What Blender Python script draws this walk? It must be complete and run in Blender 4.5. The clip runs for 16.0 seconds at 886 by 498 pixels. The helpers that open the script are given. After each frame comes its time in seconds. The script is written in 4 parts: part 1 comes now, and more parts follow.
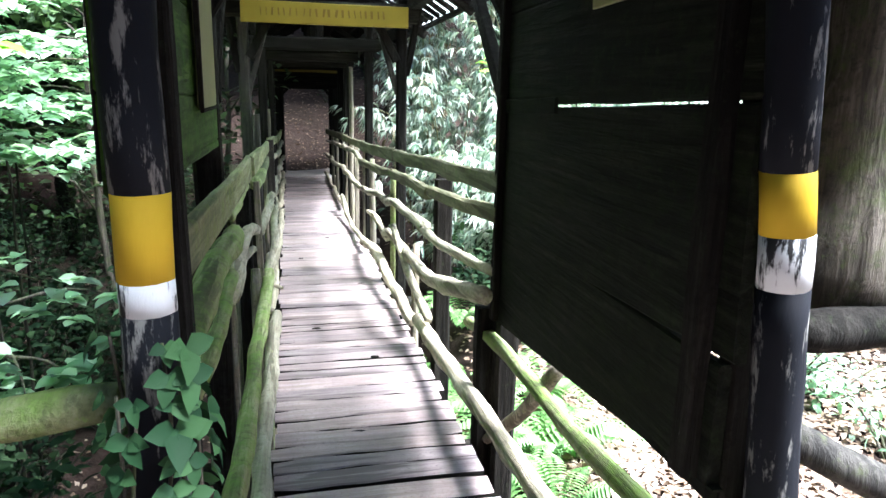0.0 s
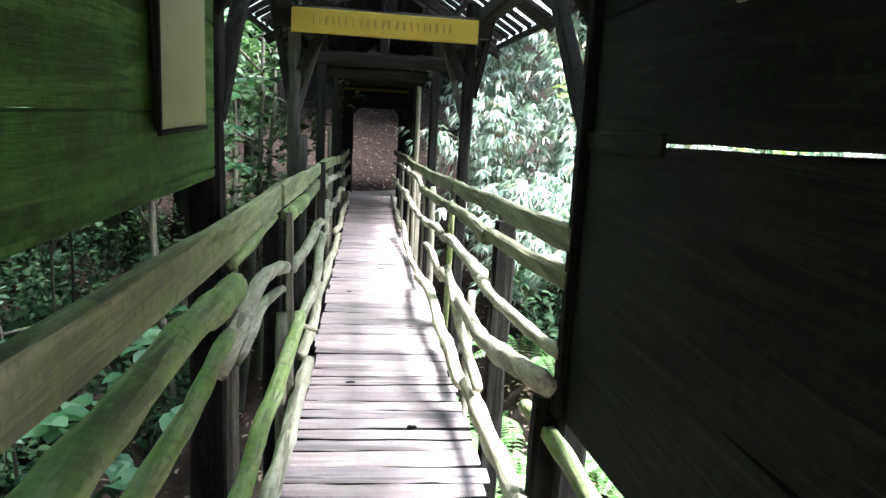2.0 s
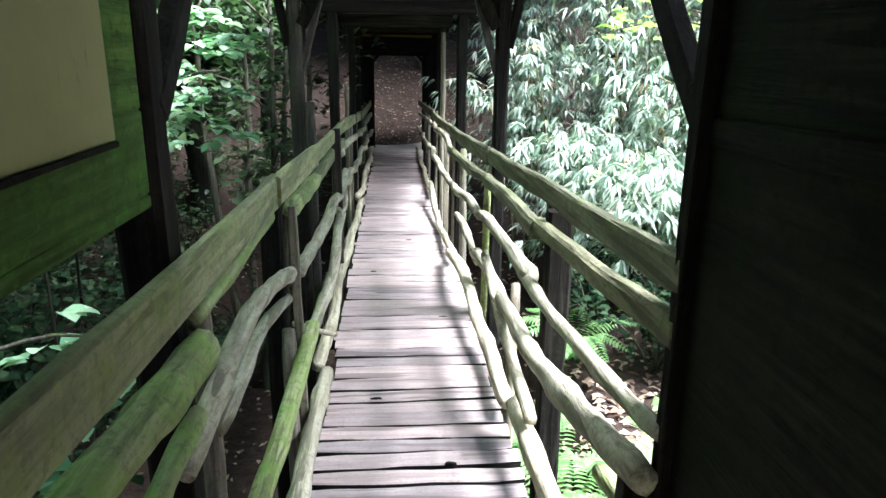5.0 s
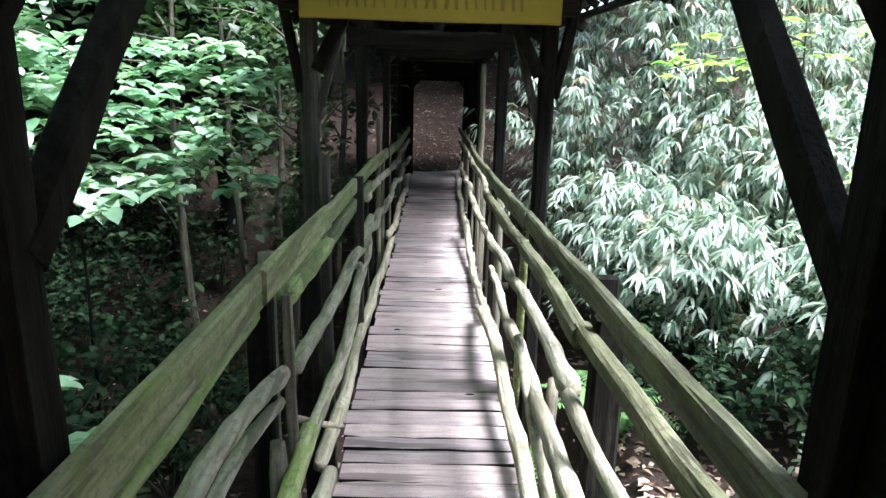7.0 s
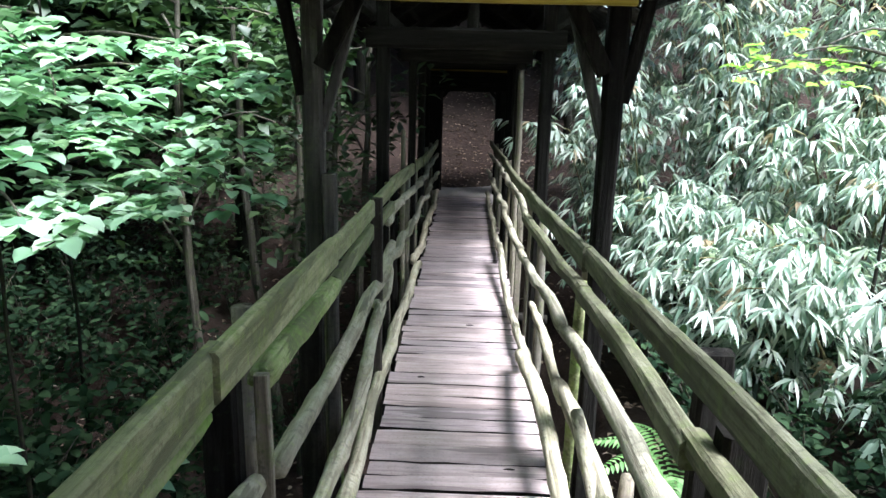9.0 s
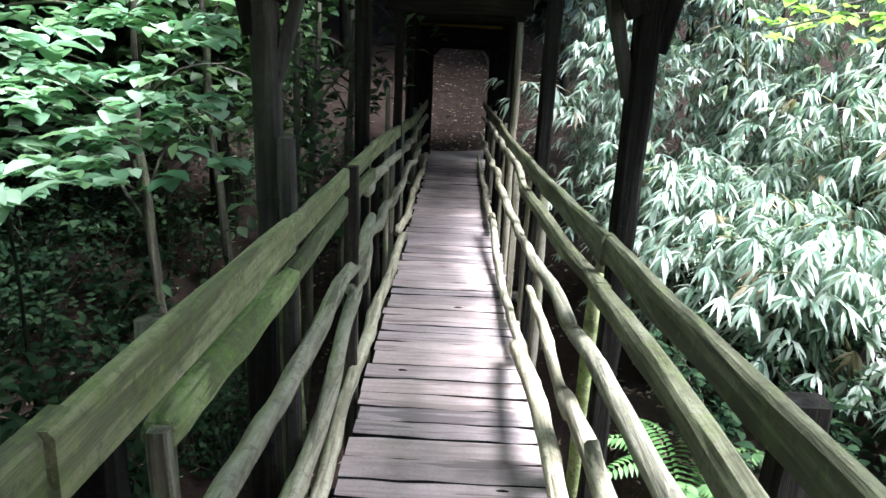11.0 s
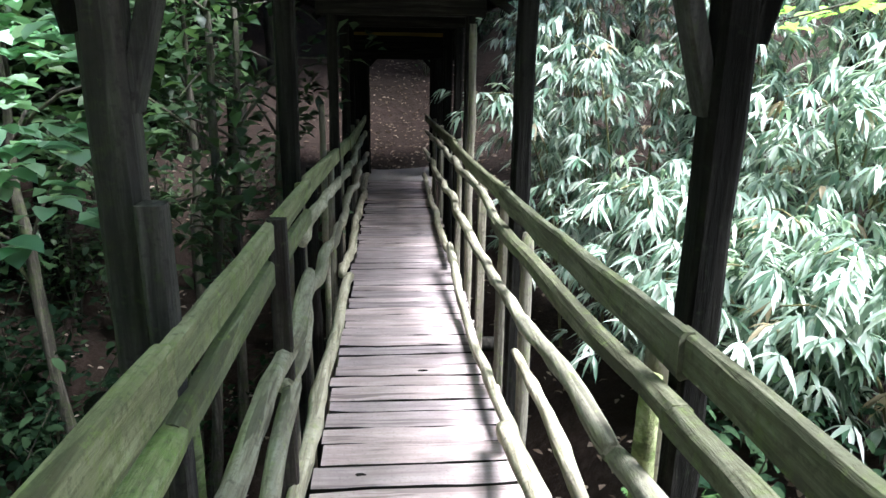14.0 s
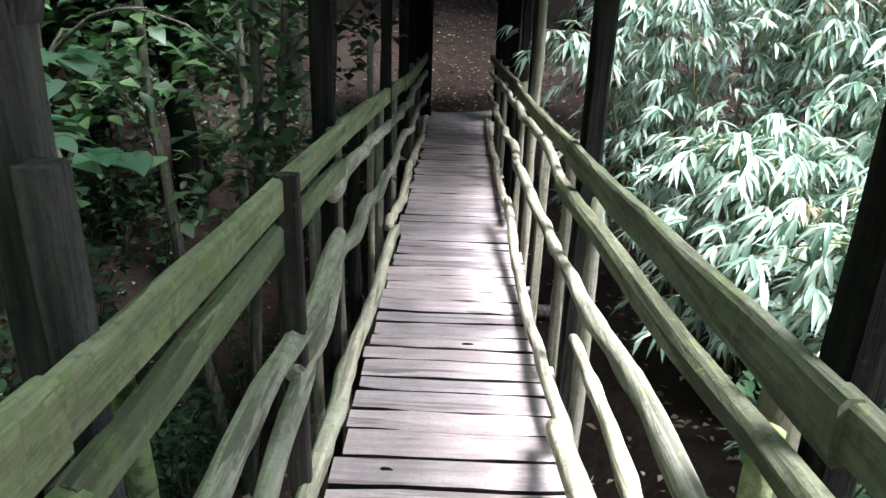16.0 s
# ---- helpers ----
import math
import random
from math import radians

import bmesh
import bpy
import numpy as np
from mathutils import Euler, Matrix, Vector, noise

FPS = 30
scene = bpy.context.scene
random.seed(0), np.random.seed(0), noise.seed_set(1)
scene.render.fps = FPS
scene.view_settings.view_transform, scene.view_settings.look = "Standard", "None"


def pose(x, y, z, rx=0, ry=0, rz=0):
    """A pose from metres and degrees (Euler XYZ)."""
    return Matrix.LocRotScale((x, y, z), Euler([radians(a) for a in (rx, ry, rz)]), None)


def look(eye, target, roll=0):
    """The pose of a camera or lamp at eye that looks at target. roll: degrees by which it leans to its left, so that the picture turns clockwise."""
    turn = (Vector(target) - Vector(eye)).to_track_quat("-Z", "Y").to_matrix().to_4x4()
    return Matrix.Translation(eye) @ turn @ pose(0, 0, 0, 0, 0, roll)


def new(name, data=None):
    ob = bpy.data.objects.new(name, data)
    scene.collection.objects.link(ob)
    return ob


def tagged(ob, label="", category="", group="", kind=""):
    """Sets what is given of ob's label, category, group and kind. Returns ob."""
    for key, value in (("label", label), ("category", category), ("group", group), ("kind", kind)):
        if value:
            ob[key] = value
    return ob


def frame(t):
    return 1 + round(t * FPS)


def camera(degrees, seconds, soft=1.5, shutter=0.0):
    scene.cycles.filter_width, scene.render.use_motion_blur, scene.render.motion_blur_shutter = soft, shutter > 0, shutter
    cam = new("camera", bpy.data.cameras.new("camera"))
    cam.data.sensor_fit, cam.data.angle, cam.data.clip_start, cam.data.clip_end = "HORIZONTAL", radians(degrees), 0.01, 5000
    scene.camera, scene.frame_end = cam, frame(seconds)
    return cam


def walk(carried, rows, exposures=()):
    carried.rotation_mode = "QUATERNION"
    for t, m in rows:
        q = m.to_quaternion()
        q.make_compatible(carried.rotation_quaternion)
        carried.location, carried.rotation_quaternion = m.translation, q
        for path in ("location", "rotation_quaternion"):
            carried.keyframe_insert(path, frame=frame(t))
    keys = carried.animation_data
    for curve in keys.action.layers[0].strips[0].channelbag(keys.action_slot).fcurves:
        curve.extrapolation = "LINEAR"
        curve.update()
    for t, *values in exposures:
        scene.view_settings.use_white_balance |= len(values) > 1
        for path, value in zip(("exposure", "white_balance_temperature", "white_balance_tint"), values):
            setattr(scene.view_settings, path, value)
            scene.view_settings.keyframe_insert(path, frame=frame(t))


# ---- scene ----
cam = camera(66.0, 16.0)
METRES, EYE, TILT, LEAN, TURN = 4.5, 1.52, 0.0, 0.0, -12.6
ROWS = [
    (0.0, 0.0, 0.0, 0.0, 0.27, -13.28, -1.12),
    (0.5, 0.0009, 0.029, -0.0038, 1.75, -15.32, -1.42),
    (1.0, 0.0164, 0.0695, -0.0001, 5.34, -15.34, -1.44),
    (1.5, 0.0208, 0.0937, 0.0004, 9.5, -15.89, -1.62),
    (2.0, 0.008, 0.1395, 0.0011, 6.59, -11.66, -3.2),
    (2.5, 0.0003, 0.1666, 0.0021, 5.69, -13.45, -0.79),
    (3.0, -0.0, 0.1825, 0.0011, 3.8, -14.79, 0.06),
    (3.5, 0.0008, 0.1917, 0.0005, 8.45, -14.29, -0.47),
    (6.0, -0.0268, 0.3677, 0.0423, 8.65, -17.65, -0.92),
    (6.5, -0.0167, 0.3943, 0.0513, 13.18, -15.28, -1.93),
    (7.0, -0.0244, 0.4081, 0.0509, 12.25, -15.28, -1.46),
    (7.5, -0.0501, 0.452, 0.0474, 10.77, -15.35, -0.2),
    (8.0, -0.0609, 0.4836, 0.0437, 12.05, -15.25, -0.01),
    (8.5, -0.0557, 0.5213, 0.039, 14.59, -14.17, -1.19),
    (11.0, -0.0896, 0.6686, 0.0222, 13.96, -17.31, -2.49),
    (11.5, -0.0965, 0.6869, 0.018, 12.65, -18.99, -1.92),
    (12.0, -0.1181, 0.7166, 0.0206, 9.9, -15.94, -1.81),
    (12.5, -0.1215, 0.7454, 0.0174, 8.24, -17.35, -2.19),
    (13.0, -0.1156, 0.7779, 0.0152, 12.32, -16.36, -2.28),
    (13.5, -0.1252, 0.8097, 0.0135, 13.04, -18.49, -2.79),
    (14.0, -0.147, 0.8419, 0.0129, 8.4, -16.23, -0.79),
    (14.5, -0.158, 0.8612, 0.0096, 7.95, -18.14, -2.16),
    (15.0, -0.1551, 0.8852, 0.0095, 11.27, -17.53, -2.18),
    (15.5, -0.1479, 0.9148, 0.0065, 13.9, -18.71, -2.6),
    (16.0, -0.1542, 0.9391, 0.0004, 14.1, -21.06, -1.85),
]
walk(cam, [(t, pose(0, 0, EYE, TILT, LEAN, TURN) @ pose(METRES * x, METRES * y, METRES * z, 90 + pitch, roll, yaw)) for t, x, y, z, yaw, pitch, roll in ROWS],
     [(0.0, 3.35, 5800, 12), (1.5, 3.5, 5800, 12), (3.5, 3.4, 5800, 11), (6.5, 2.6, 5800, 12), (8.5, 2.45, 5800, 13), (11.0, 2.5, 5800, 12), (16.0, 2.68, 5800, 11)])

# ---------------------------------------------------------------- light
SUN_EL, SUN_AZ = 60.0, 116.0  # height above the horizon; degrees from +y towards +x
world = bpy.data.worlds.new("forest_sky")
scene.world = world
world.use_nodes = True
wn = world.node_tree.nodes
sky = wn.new("ShaderNodeTexSky")
sky.sky_type, sky.sun_disc = "NISHITA", False
sky.sun_elevation, sky.sun_rotation = radians(SUN_EL), radians(SUN_AZ)
world.node_tree.links.new(sky.outputs[0], wn["Background"].inputs[0])
wn["Background"].inputs[1].default_value = 0.055
sun_data = bpy.data.lights.new("sun", "SUN")
sun_data.energy, sun_data.angle, sun_data.color = 5.0, radians(33), (1.0, 0.98, 0.95)
sun = new("sun", sun_data)
sx, sy, sz = math.sin(radians(SUN_AZ)) * math.cos(radians(SUN_EL)), math.cos(radians(SUN_AZ)) * math.cos(radians(SUN_EL)), math.sin(radians(SUN_EL))
sun.matrix_world = look((sx * 30, sy * 30, sz * 30), (0, 0, 0))


# ---------------------------------------------------------------- materials
def ramp(nt, fac, stops):
    r = nt.nodes.new("ShaderNodeValToRGB")
    el = r.color_ramp.elements
    while len(el) < len(stops):
        el.new(0.5)
    for e, (p, c) in zip(el, stops):
        e.position, e.color = p, (*c, 1)
    nt.links.new(fac, r.inputs[0])
    return r.outputs[0]


def noise_tex(nt, vec, scale, detail=6, rough=0.6):
    n = nt.nodes.new("ShaderNodeTexNoise")
    n.inputs["Scale"].default_value, n.inputs["Detail"].default_value, n.inputs["Roughness"].default_value = scale, detail, rough
    nt.links.new(vec, n.inputs["Vector"])
    return n.outputs["Fac"]


def mixed(nt, fac, a, b, mode="MIX"):
    m = nt.nodes.new("ShaderNodeMix")
    m.data_type, m.blend_type = "RGBA", mode
    for sock, v in ((m.inputs["Factor"], fac), (m.inputs["A"], a), (m.inputs["B"], b)):
        if isinstance(v, bpy.types.NodeSocket):
            nt.links.new(v, sock)
        elif isinstance(v, (int, float)):
            sock.default_value = v
        else:
            sock.default_value = (*v, 1)
    return m.outputs["Result"]


def blank(name, rough=0.8, spec=0.25):
    m = bpy.data.materials.new(name)
    m.use_nodes = True
    b = m.node_tree.nodes["Principled BSDF"]
    b.inputs["Roughness"].default_value = rough
    b.inputs["Specular IOR Level"].default_value = spec
    return m, m.node_tree, b


def coords(nt, scale, shift=True):
    """Object coordinates, stretched, and moved by each object's own chance."""
    tc = nt.nodes.new("ShaderNodeTexCoord")
    mp = nt.nodes.new("ShaderNodeMapping")
    mp.inputs["Scale"].default_value = scale
    nt.links.new(tc.outputs["Object"], mp.inputs["Vector"])
    if shift:
        oi = nt.nodes.new("ShaderNodeObjectInfo")
        mul = nt.nodes.new("ShaderNodeMath")
        mul.operation = "MULTIPLY"
        mul.inputs[1].default_value = 37.0
        nt.links.new(oi.outputs["Random"], mul.inputs[0])
        nt.links.new(mul.outputs[0], mp.inputs["Location"])
    return mp.outputs["Vector"], tc.outputs["Object"]


def bump(nt, b, height, strength, dist=0.01):
    n = nt.nodes.new("ShaderNodeBump")
    n.inputs["Strength"].default_value, n.inputs["Distance"].default_value = strength, dist
    nt.links.new(height, n.inputs["Height"])
    nt.links.new(n.outputs["Normal"], b.inputs["Normal"])


def wood(name, dark, mid, light, axis, moss=0.0, moss_col=(0.10, 0.16, 0.03), rough=0.8, relief=0.85, spec=0.2):
    """Weathered wood with its grain along one axis, stains, and moss in patches."""
    m, nt, b = blank(name, rough, spec)
    sc = [26.0, 26.0, 26.0]
    sc[axis] = 1.6
    grain_v, plain = coords(nt, sc)
    grain = noise_tex(nt, grain_v, 1.6, 8, 0.65)
    col = ramp(nt, grain, [(0.34, dark), (0.5, mid), (0.66, light)])
    crack = ramp(nt, noise_tex(nt, grain_v, 0.7, 3, 0.5), [(0.40, (0.75, 0.75, 0.75)), (0.425, (0, 0, 0))])
    col = mixed(nt, crack, col, tuple(0.45 * c for c in dark))
    fleck = noise_tex(nt, plain, 70, 4, 0.7)
    col = mixed(nt, ramp(nt, fleck, [(0.36, (0.5, 0.5, 0.5)), (0.46, (0, 0, 0))]), col, tuple(0.5 * c for c in mid))
    stain_v, _ = coords(nt, (1, 1, 1))
    stain = noise_tex(nt, stain_v, 3.2, 4)
    col = mixed(nt, ramp(nt, stain, [(0.35, (0.62, 0.62, 0.62)), (0.62, (0, 0, 0))]), col, tuple(0.55 * c for c in mid))
    oi = nt.nodes.new("ShaderNodeObjectInfo")
    tone = ramp(nt, oi.outputs["Random"], [(0.0, (0.72, 0.73, 0.76)), (1.0, (1.12, 1.08, 1.06))])
    col = mixed(nt, 1.0, col, tone, "MULTIPLY")
    if moss:
        mo = noise_tex(nt, stain_v, 9.0, 8, 0.75)
        col = mixed(nt, ramp(nt, mo, [(0.62 - 0.3 * moss, (0, 0, 0)), (0.78 - 0.22 * moss, (0.9, 0.9, 0.9))]), col, moss_col)
    nt.links.new(col, b.inputs["Base Color"])
    if moss:
        spot = noise_tex(nt, stain_v, 34.0, 5, 0.7)
        col = mixed(nt, ramp(nt, spot, [(0.36, (0.6, 0.6, 0.6)), (0.47, (0, 0, 0))]), col, tuple(0.35 * c for c in mid))
        col = mixed(nt, ramp(nt, spot, [(0.58, (0, 0, 0)), (0.70, (0.55, 0.55, 0.55))]), col, tuple(1.5 * c for c in moss_col))
        nt.links.new(col, b.inputs["Base Color"])
    bump(nt, b, grain, relief, 0.014)
    return m


def paint(name, col, under, wear=0.5, rough=0.5):
    """Old paint on a post, flaked to show what is under it."""
    m, nt, b = blank(name, rough, 0.12)
    v, _ = coords(nt, (9, 9, 2.2))
    n = noise_tex(nt, v, 2.2, 9, 0.7)
    v2, _ = coords(nt, (1, 1, 1))
    n2 = noise_tex(nt, v2, 6, 4)
    base = mixed(nt, n2, tuple(0.75 * c for c in col), tuple(min(1, 1.15 * c) for c in col))
    c = mixed(nt, ramp(nt, n, [(0.72 - 0.2 * wear, (0, 0, 0)), (0.77 - 0.2 * wear, (1, 1, 1))]), base, under)
    nt.links.new(c, b.inputs["Base Color"])
    bump(nt, b, n, 0.4, 0.004)
    return m


def leaf(name, a, b_, c, through_light=0.35, rough=0.42, spec=0.5):
    """Leaves: a colour of its own for each, a little gloss, and light that comes through."""
    m, nt, b = blank(name, rough)
    b.inputs["Specular IOR Level"].default_value = spec
    g = nt.nodes.new("ShaderNodeNewGeometry")
    col = ramp(nt, g.outputs["Random Per Island"], [(0.0, a), (0.5, b_), (0.88, c), (1.0, tuple(1.25 * x for x in c))])
    nt.links.new(col, b.inputs["Base Color"])
    t = nt.nodes.new("ShaderNodeBsdfTranslucent")
    nt.links.new(mixed(nt, 1.0, col, (1.08, 1.2, 0.86), "MULTIPLY"), t.inputs["Color"])
    mx = nt.nodes.new("ShaderNodeMixShader")
    mx.inputs[0].default_value = through_light
    nt.links.new(b.outputs[0], mx.inputs[1])
    nt.links.new(t.outputs[0], mx.inputs[2])
    nt.links.new(mx.outputs[0], nt.nodes["Material Output"].inputs["Surface"])
    return m


def soil(name):
    m, nt, b = blank(name, 0.95)
    v, _ = coords(nt, (1, 1, 1), False)
    big, mid_, fine = noise_tex(nt, v, 0.7, 5), noise_tex(nt, v, 9, 8, 0.7), noise_tex(nt, v, 55, 6, 0.7)
    c = ramp(nt, mid_, [(0.3, (0.012, 0.008, 0.006)), (0.5, (0.036, 0.022, 0.017)), (0.72, (0.075, 0.05, 0.04))])
    c = mixed(nt, ramp(nt, big, [(0.45, (0, 0, 0)), (0.62, (0.6, 0.6, 0.6))]), c, (0.028, 0.02, 0.014))
    c = mixed(nt, ramp(nt, fine, [(0.55, (0, 0, 0)), (0.7, (0.7, 0.7, 0.7))]), c, (0.10, 0.072, 0.058))
    nt.links.new(c, b.inputs["Base Color"])
    bump(nt, b, mid_, 0.9, 0.05)
    return m


def sheet(name, light, dark):
    m, nt, b = blank(name, 0.6)
    v, _ = coords(nt, (1, 1, 1), False)
    n = noise_tex(nt, v, 4, 7, 0.7)
    nt.links.new(ramp(nt, n, [(0.35, dark), (0.6, light)]), b.inputs["Base Color"])
    t = nt.nodes.new("ShaderNodeBsdfTranslucent")
    t.inputs["Color"].default_value = (0.7, 0.74, 0.72, 1)
    mx = nt.nodes.new("ShaderNodeMixShader")
    mx.inputs[0].default_value = 0.75
    nt.links.new(b.outputs[0], mx.inputs[1])
    nt.links.new(t.outputs[0], mx.inputs[2])
    nt.links.new(mx.outputs[0], nt.nodes["Material Output"].inputs["Surface"])
    return m


PLANK = wood("deck_wood", (0.32, 0.262, 0.25), (0.44, 0.365, 0.352), (0.53, 0.45, 0.435), 0, 0.0, relief=0.35)
POLE = wood("pole_wood", (0.20, 0.18, 0.12), (0.47, 0.44, 0.32), (0.64, 0.60, 0.47), 1, 0.22, (0.22, 0.25, 0.10))
MOSSY = wood("mossy_wood", (0.13, 0.14, 0.07), (0.32, 0.36, 0.17), (0.46, 0.48, 0.30), 1, 0.6, (0.18, 0.30, 0.06))
BOARD = wood("rail_board_wood", (0.13, 0.135, 0.07), (0.28, 0.295, 0.16), (0.40, 0.41, 0.25), 1, 0.42, (0.16, 0.21, 0.055))
# darker copy of the rail board: shade on the right railing's inner faces
SHADEDBOARD = wood("shaded_rail_board_wood", (0.075, 0.075, 0.045), (0.17, 0.172, 0.105), (0.29, 0.29, 0.20), 1, 0.32, (0.11, 0.14, 0.045))
STAKE = wood("stake_wood", (0.09, 0.08, 0.06), (0.21, 0.19, 0.145), (0.33, 0.30, 0.24), 2, 0.3, (0.12, 0.15, 0.05))
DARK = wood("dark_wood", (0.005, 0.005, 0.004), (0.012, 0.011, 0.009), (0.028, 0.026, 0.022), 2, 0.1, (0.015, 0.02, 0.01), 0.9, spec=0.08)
DARKX = wood("dark_beam_and_shade_wood", (0.005, 0.005, 0.004), (0.012, 0.011, 0.009), (0.028, 0.026, 0.022), 0, 0.0, (0.015, 0.02, 0.01), 0.9, spec=0.08)
BLACKBOARD = wood("black_panel_wood", (0.004, 0.005, 0.003), (0.010, 0.012, 0.007), (0.024, 0.027, 0.017), 1, 0.3, (0.012, 0.020, 0.006), 0.8, spec=0.1)
GREENBOARD = wood("green_panel_wood", (0.03, 0.06, 0.012), (0.065, 0.13, 0.025), (0.11, 0.19, 0.045), 1, 0.5, (0.05, 0.13, 0.015), 0.8, spec=0.1)
GREYPOST = wood("grey_post_wood", (0.02, 0.02, 0.018), (0.055, 0.053, 0.047), (0.10, 0.095, 0.085), 2, 0.2, (0.04, 0.05, 0.02))
BROWNPOST = wood("brown_post_wood", (0.025, 0.02, 0.016), (0.06, 0.048, 0.04), (0.11, 0.09, 0.075), 2, 0.1, (0.05, 0.055, 0.025))
BARK = wood("bark", (0.04, 0.037, 0.03), (0.11, 0.10, 0.08), (0.22, 0.2, 0.17), 2, 0.45, (0.07, 0.10, 0.03), 0.9, 1.0)
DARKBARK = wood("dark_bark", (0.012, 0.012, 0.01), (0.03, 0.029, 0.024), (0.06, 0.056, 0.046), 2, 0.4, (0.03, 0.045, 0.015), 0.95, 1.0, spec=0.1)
BLACK = paint("black_paint", (0.007, 0.008, 0.011), (0.14, 0.14, 0.13), 0.92, 0.8)
YELLOW = paint("yellow_paint", (0.50, 0.33, 0.02), (0.06, 0.05, 0.03), 0.35, 0.7)
WHITE = paint("white_paint", (0.62, 0.64, 0.64), (0.03, 0.03, 0.03), 1.1, 0.8)
SIGN = paint("yellow_sign_paint", (0.24, 0.185, 0.025), (0.13, 0.10, 0.015), 0.3)
NOTICE = paint("pale_notice_paint", (0.24, 0.23, 0.10), (0.15, 0.15, 0.06), 0.6)
LETTER = paint("brown_letter_and_shaded_sign_paint", (0.16, 0.11, 0.02), (0.3, 0.22, 0.03), 0.3)
SHEET = sheet("white_roof_sheet", (0.72, 0.75, 0.73), (0.45, 0.5, 0.46))
PALE = paint("pale_path_earth", (0.38, 0.34, 0.31), (0.26, 0.22, 0.19), 0.7, 0.95)
SOIL = soil("forest_soil")
LITTER = leaf("dead_leaves", (0.10, 0.06, 0.035), (0.24, 0.17, 0.12), (0.42, 0.33, 0.26), 0.1, 0.8)
BAMBOO = leaf("bamboo_leaves", (0.06, 0.125, 0.075), (0.32, 0.41, 0.33), (0.60, 0.65, 0.57), 0.3, 0.33)
BAMBOO_DRY = leaf("dry_bamboo_leaves", (0.25, 0.19, 0.11), (0.36, 0.29, 0.18), (0.45, 0.38, 0.26), 0.3, 0.6)
BROAD = leaf("broad_leaves", (0.12, 0.25, 0.14), (0.23, 0.38, 0.24), (0.40, 0.54, 0.39), 0.4, 0.4)
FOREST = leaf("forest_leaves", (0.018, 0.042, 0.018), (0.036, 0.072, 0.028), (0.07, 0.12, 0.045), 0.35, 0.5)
# forest leaves again, near-black: the shade under saplings and bamboo, in the colour
SHADELEAF = leaf("shade_darkened_leaves", (0.008, 0.022, 0.011), (0.018, 0.038, 0.018), (0.032, 0.058, 0.027), 0.2, 0.8, 0.08)
YOUNG = leaf("young_leaves", (0.22, 0.42, 0.06), (0.32, 0.54, 0.10), (0.44, 0.64, 0.18), 0.45, 0.4)
FERN = leaf("fern_leaves", (0.09, 0.2, 0.06), (0.14, 0.28, 0.09), (0.2, 0.36, 0.13), 0.4, 0.5)
IVY = leaf("ivy_leaves", (0.015, 0.05, 0.02), (0.025, 0.075, 0.03), (0.045, 0.11, 0.04), 0.2, 0.65, 0.2)
CULM = wood("bamboo_cane", (0.12, 0.12, 0.05), (0.24, 0.23, 0.11), (0.36, 0.34, 0.18), 2, 0.0)


# ---------------------------------------------------------------- building blocks
def link_mesh(name, bm, material, parent=None, label="", smooth=False):
    me = bpy.data.meshes.new(name)
    bm.to_mesh(me)
    bm.free()
    me.materials.append(material)
    if smooth:
        me.shade_smooth()
    ob = new(name, me)
    ob.parent = parent
    if label:
        ob["label"] = label
    return ob


def part(name, bm, material, parent, label="", smooth=False):
    return link_mesh(name, bm, material, parent, label, smooth)


def thing(name, at, label, category, group="", kind=""):
    e = new(name)
    e.location = at
    e.empty_display_size = 0.2
    tagged(e, label, category, group, kind)
    return e


def rooted(parent):
    """Lets parts be built in world places under a thing that stands elsewhere."""
    for o in parent.children:
        o.matrix_parent_inverse = Matrix.Translation(-parent.location)
        for q in o.children:
            q.matrix_parent_inverse = Matrix.Identity(4)
    return parent


def smooth_path(pts, step=0.09):
    """A rounded path through a few points."""
    p = [Vector(q) for q in pts]
    p = [2 * p[0] - p[1]] + p + [2 * p[-1] - p[-2]]
    out = []
    for i in range(1, len(p) - 2):
        n = max(2, int((p[i + 1] - p[i]).length / step))
        for k in range(n):
            t = k / n
            out.append(0.5 * ((2 * p[i]) + (p[i + 1] - p[i - 1]) * t + (2 * p[i - 1] - 5 * p[i] + 4 * p[i + 1] - p[i + 2]) * t * t
                              + (3 * p[i] - p[i - 1] - 3 * p[i + 1] + p[i + 2]) * t ** 3))
    out.append(p[-2])
    return out


